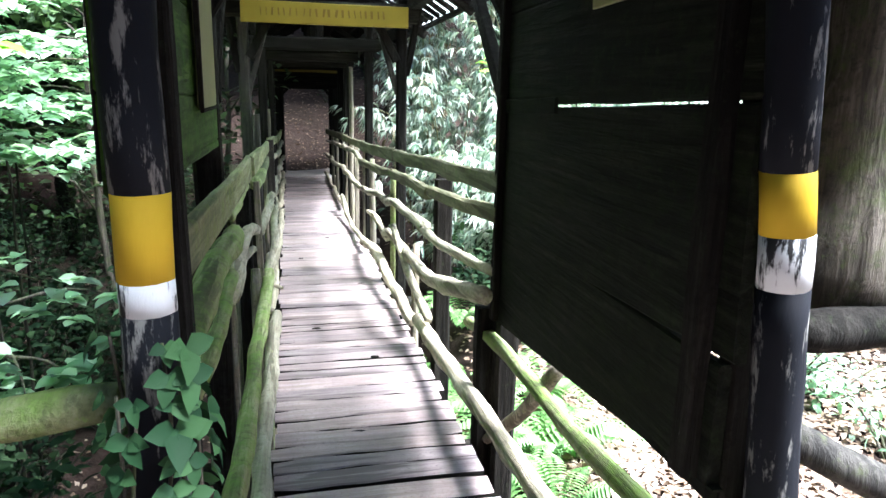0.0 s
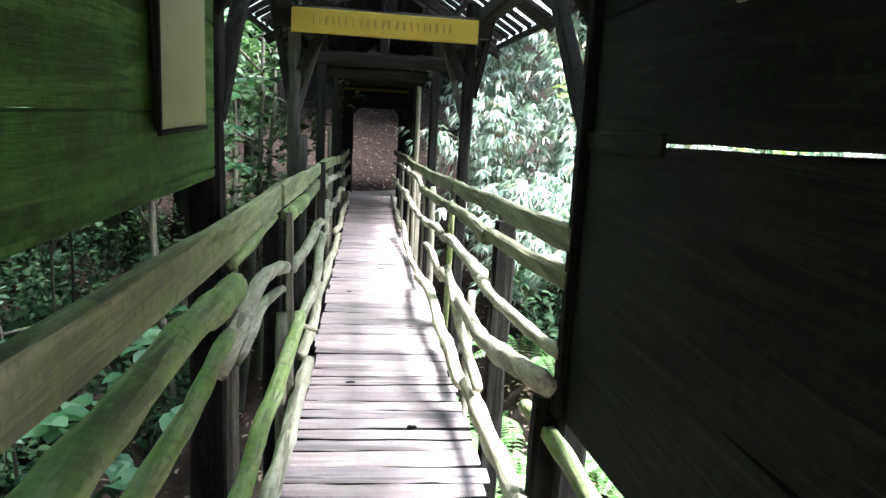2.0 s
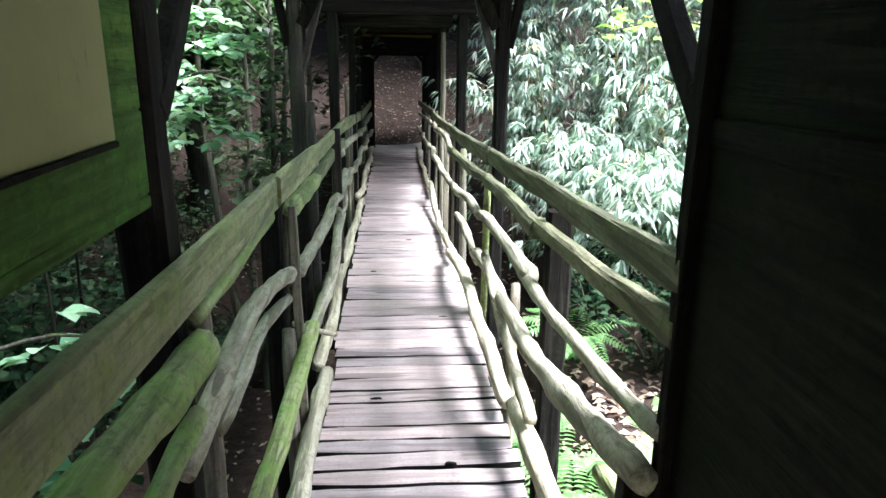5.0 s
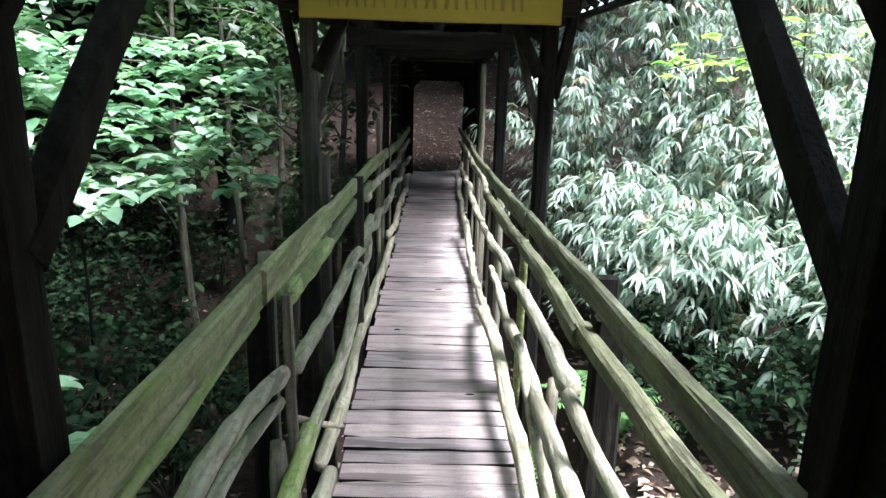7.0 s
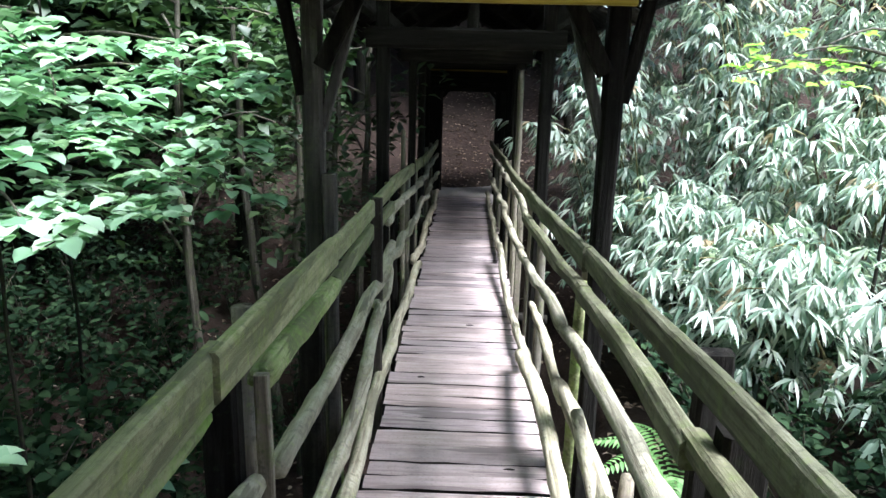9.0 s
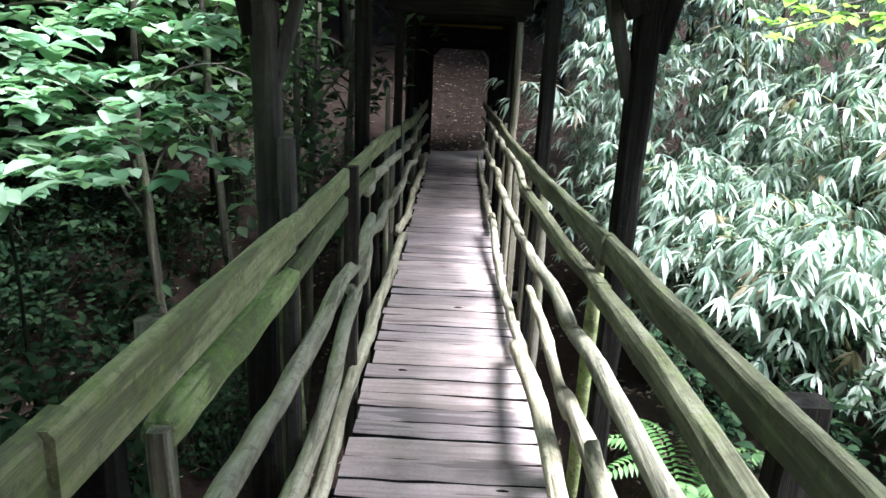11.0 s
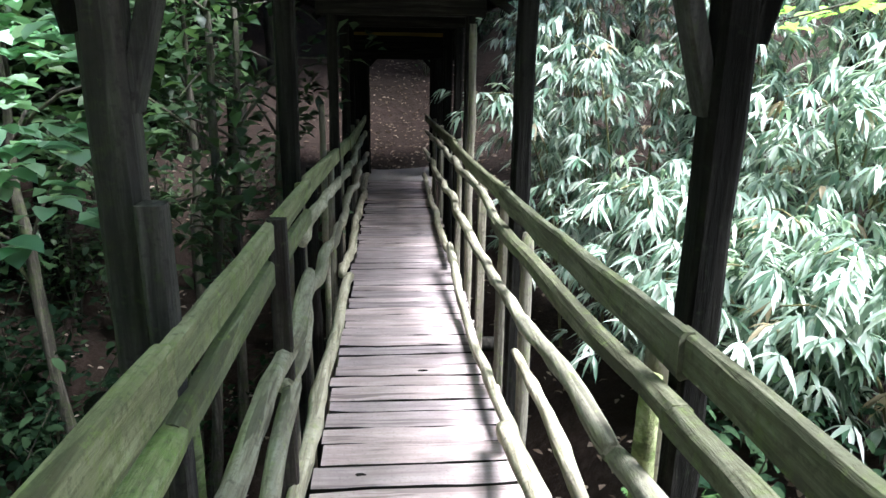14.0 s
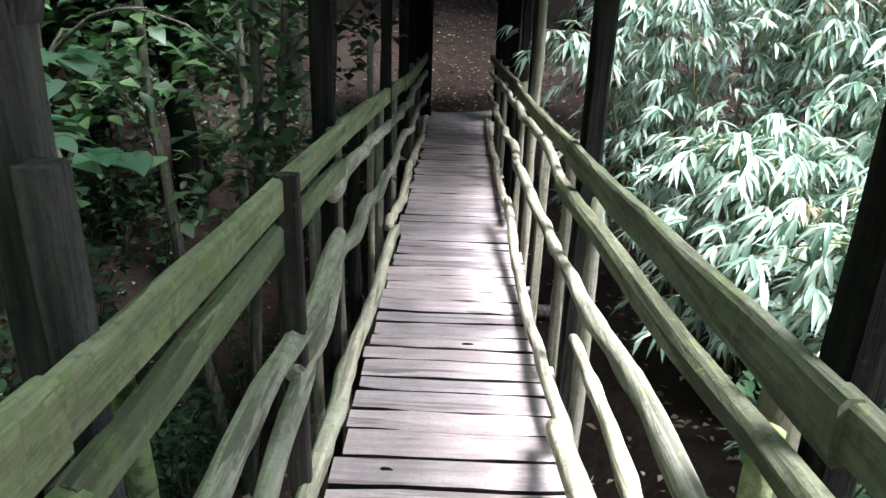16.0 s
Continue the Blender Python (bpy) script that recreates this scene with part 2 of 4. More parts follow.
def tube(pts, r0, r1=None, sides=9, wob=0.15, sway=0.0, step=0.09, seed=0.0, knots=True):
    """A crooked branch or round post: tapering, lumpy, with closed ends."""
    r1 = r0 if r1 is None else r1
    path = smooth_path(pts, step)
    bm = bmesh.new()
    rings = []
    n = len(path)
    up = Vector((0.13, 0.21, 0.97))
    for i, c in enumerate(path):
        d = (path[min(i + 1, n - 1)] - path[max(i - 1, 0)]).normalized()
        u = d.cross(up if abs(d.z) < 0.9 else Vector((1, 0.1, 0))).normalized()
        v = d.cross(u)
        f = i / max(1, n - 1)
        r = r0 + (r1 - r0) * f
        c = Vector(c)
        if sway:
            c += Vector((noise.noise(c * 1.7 + Vector((seed, 0, 0))), 0.4 * noise.noise(c * 1.9 + Vector((0, seed, 5))), noise.noise(c * 1.7 + Vector((9, seed, 0))))) * sway
        if knots:
            r *= 1 + 0.45 * max(0, noise.noise(c * 6 + Vector((seed, 3, 1))) - 0.2)
        if knots and i in (0, n - 1):
            r *= 0.86
        ring = []
        for k in range(sides):
            a = 2 * math.pi * k / sides
            o = u * math.cos(a) + v * math.sin(a)
            rr = r * (1 + wob * noise.noise(c * 6 + o * 1.4 + Vector((seed, seed, 0))))
            ring.append(bm.verts.new(c + o * rr))
        rings.append(ring)
    for a, b in zip(rings, rings[1:]):
        for k in range(sides):
            bm.faces.new((a[k], a[(k + 1) % sides], b[(k + 1) % sides], b[k]))
    bm.faces.new(rings[0][::-1])
    bm.faces.new(rings[-1])
    return bm


def board(pts, thick, high, rough=0.006, seed=0.0, across=(1, 0, 0), step=0.12):
    """A sawn board on edge along a path: worn edges, a little uneven. pts give its top middle."""
    path = smooth_path(pts, step)
    ac = Vector(across).normalized()
    bm = bmesh.new()
    rings = []
    e = min(thick, high) * 0.22
    for i, c in enumerate(path):
        j = [rough * noise.noise(Vector((c.x * 3 + k * 5.1, c.y * 4 + seed, c.z * 4 + k))) for k in range(4)]
        h, hw = high, thick / 2
        prof = [(-hw, -e + j[0]), (-hw + e, j[1]), (hw - e, j[1]), (hw, -e + j[2]), (hw, -h + e + j[3]), (hw - e, -h + j[3]), (-hw + e, -h + j[0] * 2), (-hw, -h + e + j[0] * 2)]
        d = (path[min(i + 1, len(path) - 1)] - path[max(i - 1, 0)]).normalized()
        u = ac.cross(d).normalized()
        if u.z < 0:
            u = -u
        rings.append([bm.verts.new(c + ac * (a + j[3] * 0.5) + u * b) for a, b in prof])
    for a, b in zip(rings, rings[1:]):
        for k in range(8):
            bm.faces.new((a[k], a[(k + 1) % 8], b[(k + 1) % 8], b[k]))
    bm.faces.new(rings[0][::-1])
    bm.faces.new(rings[-1])
    bmesh.ops.recalc_face_normals(bm, faces=bm.faces[:])
    return bm


def beam(a, b, wx, wy, seed=0.0, rough=0.008):
    """A squared timber from a to b, with rounded, uneven edges."""
    a, b = Vector(a), Vector(b)
    d = (b - a).normalized()
    u = Vector((1, 0, 0)) if abs(d.x) < 0.8 else Vector((0, 1, 0))
    u = (u - d * u.dot(d)).normalized()
    v = d.cross(u)
    bm = bmesh.new()
    n = max(2, int((b - a).length / 0.18))
    e = min(wx, wy) * 0.16
    rings = []
    for i in range(n + 1):
        c = a.lerp(b, i / n)
        ring = []
        for sx_, sy_ in ((-1, -1), (1, -1), (1, 1), (-1, 1)):
            for q in (0, 1):
                first = (q == 0) == (sx_ * sy_ > 0)
                px, py = sx_ * (wx / 2 - (0 if first else e)), sy_ * (wy / 2 - (e if first else 0))
                o = u * px + v * py
                ring.append(bm.verts.new(c + o + o.normalized() * rough * noise.noise(c * 5 + o * 9 + Vector((seed, 0, 0)))))
        rings.append(ring)
    for p, q in zip(rings, rings[1:]):
        for k in range(8):
            bm.faces.new((p[k], p[(k + 1) % 8], q[(k + 1) % 8], q[k]))
    bm.faces.new(rings[0][::-1])
    bm.faces.new(rings[-1])
    bmesh.ops.recalc_face_normals(bm, faces=bm.faces[:])
    return bm


LEAF_SHAPES = {
    # rows of (along, half width, droop), from stalk to tip
    "lance": [(0.0, 0.05, 0.0), (0.3, 0.5, 0.02), (0.65, 0.38, -0.06), (1.0, 0.0, -0.2)],
    "oval": [(0.0, 0.1, 0.0), (0.22, 0.42, 0.03), (0.55, 0.5, 0.0), (0.82, 0.3, -0.07), (1.0, 0.0, -0.16)],
    "chip": [(0.0, 0.12, 0.0), (0.5, 0.5, 0.05), (1.0, 0.0, -0.08)],
}


def leaf_mesh(name, shape, places, material, parent=None, label=""):
    """places: rows of position, direction, normal, length, width; all the leaves of one crown in one mesh."""
    rows = LEAF_SHAPES[shape]
    P = np.array([p[0] for p in places], float)
    D = np.array([p[1] for p in places], float)
    N = np.array([p[2] for p in places], float)
    L = np.array([p[3] for p in places], float)[:, None]
    W = np.array([p[4] for p in places], float)[:, None]
    D /= np.linalg.norm(D, axis=1, keepdims=True) + 1e-9
    S = np.cross(D, N)
    S /= np.linalg.norm(S, axis=1, keepdims=True) + 1e-9
    N = np.cross(S, D)
    cols = []
    for al, hw, dr in rows[:-1]:
        mid = P + D * L * al + N * L * dr
        cols += [mid - S * W * hw + N * W * hw * 0.3, mid, mid + S * W * hw + N * W * hw * 0.3]
    al, hw, dr = rows[-1]
    cols.append(P + D * L * al + N * L * dr)
    k = len(cols)
    V = np.stack(cols, 1).reshape(-1, 3)
    faces = []
    for r in range(len(rows) - 2):
        a, b = 3 * r, 3 * r + 3
        faces += [(a, a + 1, b + 1, b), (a + 1, a + 2, b + 2, b + 1)]
    tip, a = k - 1, 3 * (len(rows) - 2)
    tris = [(a, a + 1, tip), (a + 1, a + 2, tip)]
    base = (np.arange(len(P)) * k)[:, None, None]
    F = [tuple(f) for f in (np.array(faces)[None] + base).reshape(-1, 4).tolist()] + [tuple(f) for f in (np.array(tris)[None] + base).reshape(-1, 3).tolist()]
    me = bpy.data.meshes.new(name)
    me.from_pydata(V.tolist(), [], F)
    me.materials.append(material)
    me.shade_smooth()
    ob = new(name, me)
    ob.parent = parent
    if label:
        ob["label"] = label
    return ob


def lerp_table(table, v):
    for (a, p), (b, q) in zip(table, table[1:]):
        if v <= b:
            t = max(0.0, (v - a) / (b - a))
            return p + (q - p) * t
    return table[-1][1]


# ---------------------------------------------------------------- the plan
CX = 0.29                                     # the bridge's middle line
END = 13.8                                    # the far doorway


def deck_z(y):
    return 0.05 - 0.022 * (y - 3.0)


def left_x(y):
    return -0.235 + 0.006 * (min(y, 9) - 2.0)


def right_x(y):
    return 0.80 - 0.022 * (min(max(y, 1), 8) - 2.4)


VALLEY = [(-60, -0.2), (-3, -0.15), (0.2, -0.25), (1.2, -0.55), (3.0, -0.95), (5.5, -2.1), (8.5, -2.3), (11.5, -1.2), (13.0, -0.34), (13.4, -0.24), (14.35, -0.17), (15.0, 0.02), (17, 1.0), (24, 5.2), (40, 14), (60, 20)]

BANK = [(-10, 0.0), (1.0, 0.0), (2.0, 0.15), (4.0, 0.75), (5.5, 1.3), (7.5, 1.35), (10, 0.6), (13, 0.0)]   # the higher bank under the bamboo


def ground_z(x, y):
    z = lerp_table(VALLEY, y)
    away = max(0.0, -x - 1.6)
    if away:
        z += min(6, 0.34 * away * min(1, max(0, (y - 3.5) / 4))) + 0.02 * away
    away = max(0.0, x - 2.0)
    if away:
        z += min(7, 0.36 * away * min(1, max(0, (y - 2.5) / 4)))
    z += min(1.0, max(0.0, (x - 0.85) / 0.8)) * lerp_table(BANK, y)
    far = max(0.0, math.hypot(x, y - 6) - 26)
    z += 0.25 * far
    z += 0.10 * noise.noise(Vector((x * 0.8, y * 0.8, 0))) + 0.03 * noise.noise(Vector((x * 3, y * 3, 4)))
    if -0.9 < x < 1.5 and y < 0.6:
        z = min(z, -0.2)
    return z


def build_ground():
    xs = np.concatenate([np.linspace(-400, -40, 10), np.linspace(-36, -8, 30), np.linspace(-7.6, 8, 90), np.linspace(8.5, 36, 30), np.linspace(40, 400, 10)])
    ys = np.concatenate([np.linspace(-400, -30, 10), np.linspace(-27, -3, 14), np.linspace(-2.7, 18, 110), np.linspace(18.5, 40, 24), np.linspace(44, 400, 10)])
    V = [(x, y, ground_z(x, y) if abs(x) < 120 and abs(y) < 120 else 25.0) for y in ys for x in xs]
    w = len(xs)
    F = [(j * w + i, j * w + i + 1, (j + 1) * w + i + 1, (j + 1) * w + i) for j in range(len(ys) - 1) for i in range(w - 1)]
    me = bpy.data.meshes.new("ground")
    me.from_pydata(V, [], F)
    me.materials.append(SOIL)
    me.shade_smooth()
    tagged(new("ground", me), "brown forest soil of a ravine with leaf litter", "ground", kind="structure")


build_ground()


def path():
    """Trodden pale earth past the far doorway."""
    nx, ny = 14, 16
    V, F = [], []
    for j in range(ny):
        for i in range(nx):
            u, v = i / (nx - 1), j / (ny - 1)
            y = 13.25 + 1.05 * v
            x = CX + (u - 0.5) * (1.1 + 0.9 * v + 0.15 * noise.noise(Vector((u * 3, v * 4, 1)))) - 0.2 * v
            edge = min(u, 1 - u, 1 - v) * 6
            V.append((x, y, ground_z(x, y) - 0.03 + 0.06 * min(1, edge)))
    for j in range(ny - 1):
        for i in range(nx - 1):
            F.append((j * nx + i, j * nx + i + 1, (j + 1) * nx + i + 1, (j + 1) * nx + i))
    me = bpy.data.meshes.new("path")
    me.from_pydata(V, [], F)
    me.materials.append(PALE)
    me.shade_smooth()
    tagged(new("path", me), "trodden pale earth path past the bridge's end", "path", kind="structure")


path()


# ---------------------------------------------------------------- roof on its frames
FRAMES = [(1.05, -0.218, 0.86), (2.62, -0.31, 0.862), (5.0, -0.305, 0.80), (6.8, -0.25, 0.75), (10.5, -0.25, 0.82), (8.75, -0.22, 0.73), (12.5, -0.32, 0.88)]


def roof_frame(y, xl, xr, wide, tie_z, eave_z, style):
    y_mid = y
    at = (CX, y, ground_z(CX, y))
    if style == "entrance":
        f = thing("entrance_frame", at, "entrance posts painted black, yellow and white, with a cross beam", "timber frame", "roof frames")
    else:
        f = thing("roof_frame", at, "dark timber frame of two posts and a tie beam", "timber frame", "roof frames")
    for side, x in ((-1, xl), (1, xr)):
        y = y_mid + (0.1 if 4.5 < y_mid < 5.5 else 0.09 if side < 0 and 2 < y_mid < 3 else 0.0)
        gz = min(ground_z(x, y), deck_z(y) - 0.1) - 0.15
        if style == "entrance":
            z0, z1 = (1.235, 1.365) if side < 0 else (1.275, 1.39)
            r = 0.043 if side < 0 else 0.048
            w0 = z0 - (0.05 if side < 0 else 0.10)
            lean = 0.0 if side < 0 else 0.09
            for nm, mat, a, b in (("post_foot", BLACK, gz, w0), ("white_band", WHITE, w0, z0), ("yellow_band", YELLOW, z0, z1), ("post_top", BLACK, z1, eave_z + 0.08)):
                part(nm, tube([(x + lean * (1.39 - a), y, a), (x + lean * (1.39 - b), y, b)], r, sides=14, wob=0.12, seed=x * 9, knots=False), mat, f, smooth=True)
            if side < 0:
                part("cover_board", beam((x - 0.058, y + 0.09, 1.37), (x - 0.058, y + 0.09, eave_z + 0.05), 0.028, 0.02, 7), DARK, f)
            part("side_post", beam((x + lean * 1.2 - 0.02 * side, y + 0.08, gz), (x - 0.02 * side, y + 0.08, eave_z + 0.05), 0.06 if side < 0 else 0.09, 0.05, x), DARK, f)
        else:
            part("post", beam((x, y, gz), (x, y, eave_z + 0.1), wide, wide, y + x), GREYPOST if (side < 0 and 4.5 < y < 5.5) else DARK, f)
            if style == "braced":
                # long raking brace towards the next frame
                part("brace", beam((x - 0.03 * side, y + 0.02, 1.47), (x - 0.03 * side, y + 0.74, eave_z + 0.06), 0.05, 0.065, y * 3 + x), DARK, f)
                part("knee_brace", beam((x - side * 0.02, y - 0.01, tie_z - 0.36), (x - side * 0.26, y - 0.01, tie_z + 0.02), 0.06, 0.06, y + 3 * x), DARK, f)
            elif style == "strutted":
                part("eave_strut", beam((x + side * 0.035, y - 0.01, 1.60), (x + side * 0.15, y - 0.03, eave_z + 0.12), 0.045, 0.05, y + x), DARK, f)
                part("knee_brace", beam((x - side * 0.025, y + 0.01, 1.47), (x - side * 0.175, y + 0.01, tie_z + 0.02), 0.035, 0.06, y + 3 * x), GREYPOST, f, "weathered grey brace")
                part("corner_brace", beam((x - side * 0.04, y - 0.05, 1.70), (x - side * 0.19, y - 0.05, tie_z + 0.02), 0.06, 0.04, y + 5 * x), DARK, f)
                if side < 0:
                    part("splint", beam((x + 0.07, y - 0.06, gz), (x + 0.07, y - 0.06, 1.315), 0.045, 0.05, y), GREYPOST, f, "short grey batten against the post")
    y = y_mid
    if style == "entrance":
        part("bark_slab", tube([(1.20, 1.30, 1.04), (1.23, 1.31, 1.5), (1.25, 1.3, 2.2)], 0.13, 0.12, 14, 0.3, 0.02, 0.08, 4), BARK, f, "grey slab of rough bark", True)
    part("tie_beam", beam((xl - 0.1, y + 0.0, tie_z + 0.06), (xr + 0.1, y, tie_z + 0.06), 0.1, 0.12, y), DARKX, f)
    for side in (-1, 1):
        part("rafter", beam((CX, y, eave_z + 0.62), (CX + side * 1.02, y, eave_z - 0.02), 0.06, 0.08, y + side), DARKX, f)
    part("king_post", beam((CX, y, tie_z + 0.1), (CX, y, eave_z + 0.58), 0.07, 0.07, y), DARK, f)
    return rooted(f)


EAVE = 2.08
roof_frame(*FRAMES[0], 0.1, 2.12, EAVE, "entrance")
roof_frame(*FRAMES[1], 0.10, 2.12, EAVE, "braced")
roof_frame(*FRAMES[2], 0.075, 1.96, EAVE, "strutted")
roof_frame(*FRAMES[3], 0.08, 1.84, EAVE - 0.05, "plain")
roof_frame(*FRAMES[5], 0.07, 1.80, EAVE - 0.08, "plain")
roof_frame(*FRAMES[4], 0.08, 1.78, EAVE - 0.12, "plain")
roof_frame(*FRAMES[6], 0.11, 1.78, EAVE - 0.12, "plain")


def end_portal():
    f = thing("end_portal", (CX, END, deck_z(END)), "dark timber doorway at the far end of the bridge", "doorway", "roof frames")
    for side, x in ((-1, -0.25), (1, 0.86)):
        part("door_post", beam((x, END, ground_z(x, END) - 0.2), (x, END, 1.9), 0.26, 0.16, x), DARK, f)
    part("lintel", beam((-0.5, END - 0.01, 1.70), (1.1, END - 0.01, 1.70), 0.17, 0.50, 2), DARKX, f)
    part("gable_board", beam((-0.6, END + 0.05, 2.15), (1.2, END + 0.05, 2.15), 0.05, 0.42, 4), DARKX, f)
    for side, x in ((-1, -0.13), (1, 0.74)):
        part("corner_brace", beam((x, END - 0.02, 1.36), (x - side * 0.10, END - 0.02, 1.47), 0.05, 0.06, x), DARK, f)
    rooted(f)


end_portal()


def roof():
    """Two slopes of sheets on battens, white and ribbed over the first bays, further in darkened as shade."""
    r = thing("roof", (CX, 6, EAVE), "low gable roof on battens, white ribbed sheets, further in darkened as shade", "roof", kind="structure")
    for side in (-1, 1):
        # the far slope's near-black colour holds the tree shade deep under the roof
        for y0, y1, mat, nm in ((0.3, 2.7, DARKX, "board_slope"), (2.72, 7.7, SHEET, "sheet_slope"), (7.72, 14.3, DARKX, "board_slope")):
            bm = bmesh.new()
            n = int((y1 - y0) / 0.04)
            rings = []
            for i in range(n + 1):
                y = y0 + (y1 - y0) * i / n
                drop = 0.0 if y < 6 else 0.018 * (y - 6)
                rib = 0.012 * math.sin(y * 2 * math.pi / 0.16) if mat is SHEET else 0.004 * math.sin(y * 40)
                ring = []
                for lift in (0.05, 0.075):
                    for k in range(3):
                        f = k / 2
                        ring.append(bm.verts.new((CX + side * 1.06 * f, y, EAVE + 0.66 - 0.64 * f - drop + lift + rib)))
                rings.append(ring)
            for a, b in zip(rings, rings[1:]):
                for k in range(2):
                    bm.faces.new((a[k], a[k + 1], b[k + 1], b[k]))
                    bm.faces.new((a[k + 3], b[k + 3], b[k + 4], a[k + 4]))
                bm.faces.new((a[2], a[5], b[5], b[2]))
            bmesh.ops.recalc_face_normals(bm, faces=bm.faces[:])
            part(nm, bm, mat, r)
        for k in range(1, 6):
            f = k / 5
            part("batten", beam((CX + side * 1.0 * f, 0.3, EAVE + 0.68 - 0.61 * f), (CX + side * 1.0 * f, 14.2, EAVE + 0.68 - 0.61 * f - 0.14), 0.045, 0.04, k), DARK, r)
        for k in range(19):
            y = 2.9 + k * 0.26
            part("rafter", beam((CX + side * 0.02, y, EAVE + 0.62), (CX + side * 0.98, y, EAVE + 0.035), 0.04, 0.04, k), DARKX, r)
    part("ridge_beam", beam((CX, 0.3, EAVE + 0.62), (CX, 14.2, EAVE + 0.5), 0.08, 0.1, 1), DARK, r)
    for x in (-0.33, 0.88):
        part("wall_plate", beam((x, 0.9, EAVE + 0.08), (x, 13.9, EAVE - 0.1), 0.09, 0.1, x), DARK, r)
    rooted(r)


roof()


def beam_sign():
    s = thing("sign_board", (CX, 4.9, 1.92), "yellow painted sign board with faded brown lettering on the tie beam", "sign")
    y = 4.875
    part("board", board([(-0.30, y, 2.06), (CX, y, 2.055), (0.81, y, 2.055)], 0.025, 0.14, 0.003, 3.0, (0, 1, 0)), SIGN, s)
    rnd = random.Random(4)
    x = -0.17
    while x < 0.66:
        w = rnd.uniform(0.02, 0.035)
        if rnd.random() < 0.85:
            part("letter_bar", beam((x, y - 0.0145, 1.965), (x + rnd.uniform(-0.01, 0.01), y - 0.0145, 2.015), w * 0.4, 0.004, x), LETTER, s)
        x += w + 0.012
    rooted(s)
    s2 = thing("plain_sign_board", (CX, END - 0.11, 1.78), "narrow yellow board nailed above the far doorway, darkened as shade", "sign")
    # yellow like the other sign; the brown puts the far end's shade into it
    part("board", board([(-0.37, END - 0.115, 1.85), (CX, END - 0.115, 1.85), (0.90, END - 0.115, 1.84)], 0.025, 0.085, 0.003, 5.0, (0, 1, 0)), LETTER, s2)
    rooted(s2)


beam_sign()


# ---------------------------------------------------------------- side panels at the entrance
def side_panels():
    # black panel on the open side, with a slit of light between its boards
    p = thing("side_panel", (0.83, 1.85, 0.6), "black-stained wooden board panel fixed between entrance posts", "panel")
    rows = [(0.985, 1.478), (1.483, 1.80), (1.801, 2.15)]
    part("lower_board", board([(0.82, 1.10, 1.0), (0.82, 1.85, 1.0), (0.82, 2.60, 1.0)], 0.03, 0.30, 0.003, 1), BLACKBOARD, p)
    for i, (a, b) in enumerate(rows):
        dip = 0.012 if i else 0.0
        part("board", board([(0.82, 1.08, b + 0.028), (0.82, 1.85, b), (0.82, 2.61, b - 0.026 + dip)], 0.03, b - a - 0.002, 0.004, i * 3.0), BLACKBOARD, p)
    part("cover_strip", board([(0.80, 2.02, 1.50), (0.80, 2.3, 1.49), (0.80, 2.6, 1.48)], 0.012, 0.05, 0.003, 6), BLACKBOARD, p)
    bm = bmesh.new()
    low = [(1.08, 0.735), (2.1, 0.63), (2.62, 0.58)]
    vs = []
    for x in (0.807, 0.833):
        vs.append([bm.verts.new((x, y, z)) for y, z in low] + [bm.verts.new((x, 2.62, 0.72)), bm.verts.new((x, 1.08, 0.74))])
    bm.faces.new(vs[0])
    bm.faces.new(vs[1][::-1])
    for k in range(5):
        bm.faces.new((vs[0][k], vs[1][k], vs[1][(k + 1) % 5], vs[0][(k + 1) % 5]))
    bmesh.ops.recalc_face_normals(bm, faces=bm.faces[:])
    part("bottom_board", bm, BLACKBOARD, p)
    part("batten", beam((0.79, 1.16, 0.74), (0.79, 1.16, 2.1), 0.04, 0.06, 3), DARK, p)
    part("batten", beam((0.79, 2.55, 0.6), (0.79, 2.55, 2.1), 0.03, 0.05, 5), DARK, p)
    rooted(p)
    s = thing("small_sign", (0.79, 1.5, 1.7), "small faded yellow sign on the black panel", "sign")
    part("plate", board([(0.795, 1.45, 1.86), (0.795, 1.62, 1.855), (0.795, 1.78, 1.85)], 0.012, 0.12, 0.001, 2), NOTICE, s)
    rooted(s)
    # green panel
    g = thing("side_panel", (-0.27, 2.0, 1.3), "green mossy wooden board panel beside the entrance post", "panel")
    for i, (a, b) in enumerate([(1.33, 1.492), (1.488, 1.72), (1.718, 1.95), (1.948, 2.13)]):
        part("board", board([(-0.27, 1.12, b + 0.012), (-0.27, 1.85, b), (-0.27, 2.6, b - 0.008)], 0.025, b - a - 0.003, 0.004, i * 2.0), GREENBOARD, g)
    part("bottom_strip", board([(-0.27, 1.2, 1.352), (-0.27, 1.9, 1.34), (-0.27, 2.6, 1.325)], 0.024, 0.03, 0.004, 8), GREENBOARD, g)
    rooted(g)
    n = thing("notice_board", (-0.25, 2.33, 1.45), "pale yellow notice board with a black edge on the green panel", "sign")
    part("plate", board([(-0.245, 2.03, 1.92), (-0.245, 2.22, 1.92), (-0.245, 2.42, 1.92)], 0.012, 0.47, 0.001, 2), NOTICE, n)
    part("edge_strip", beam((-0.238, 2.015, 1.45), (-0.238, 2.015, 1.93), 0.015, 0.02, 2), DARK, n)
    part("edge_strip", beam((-0.238, 2.02, 1.445), (-0.238, 2.42, 1.445), 0.012, 0.012, 4), DARK, n)
    rooted(n)


side_panels()


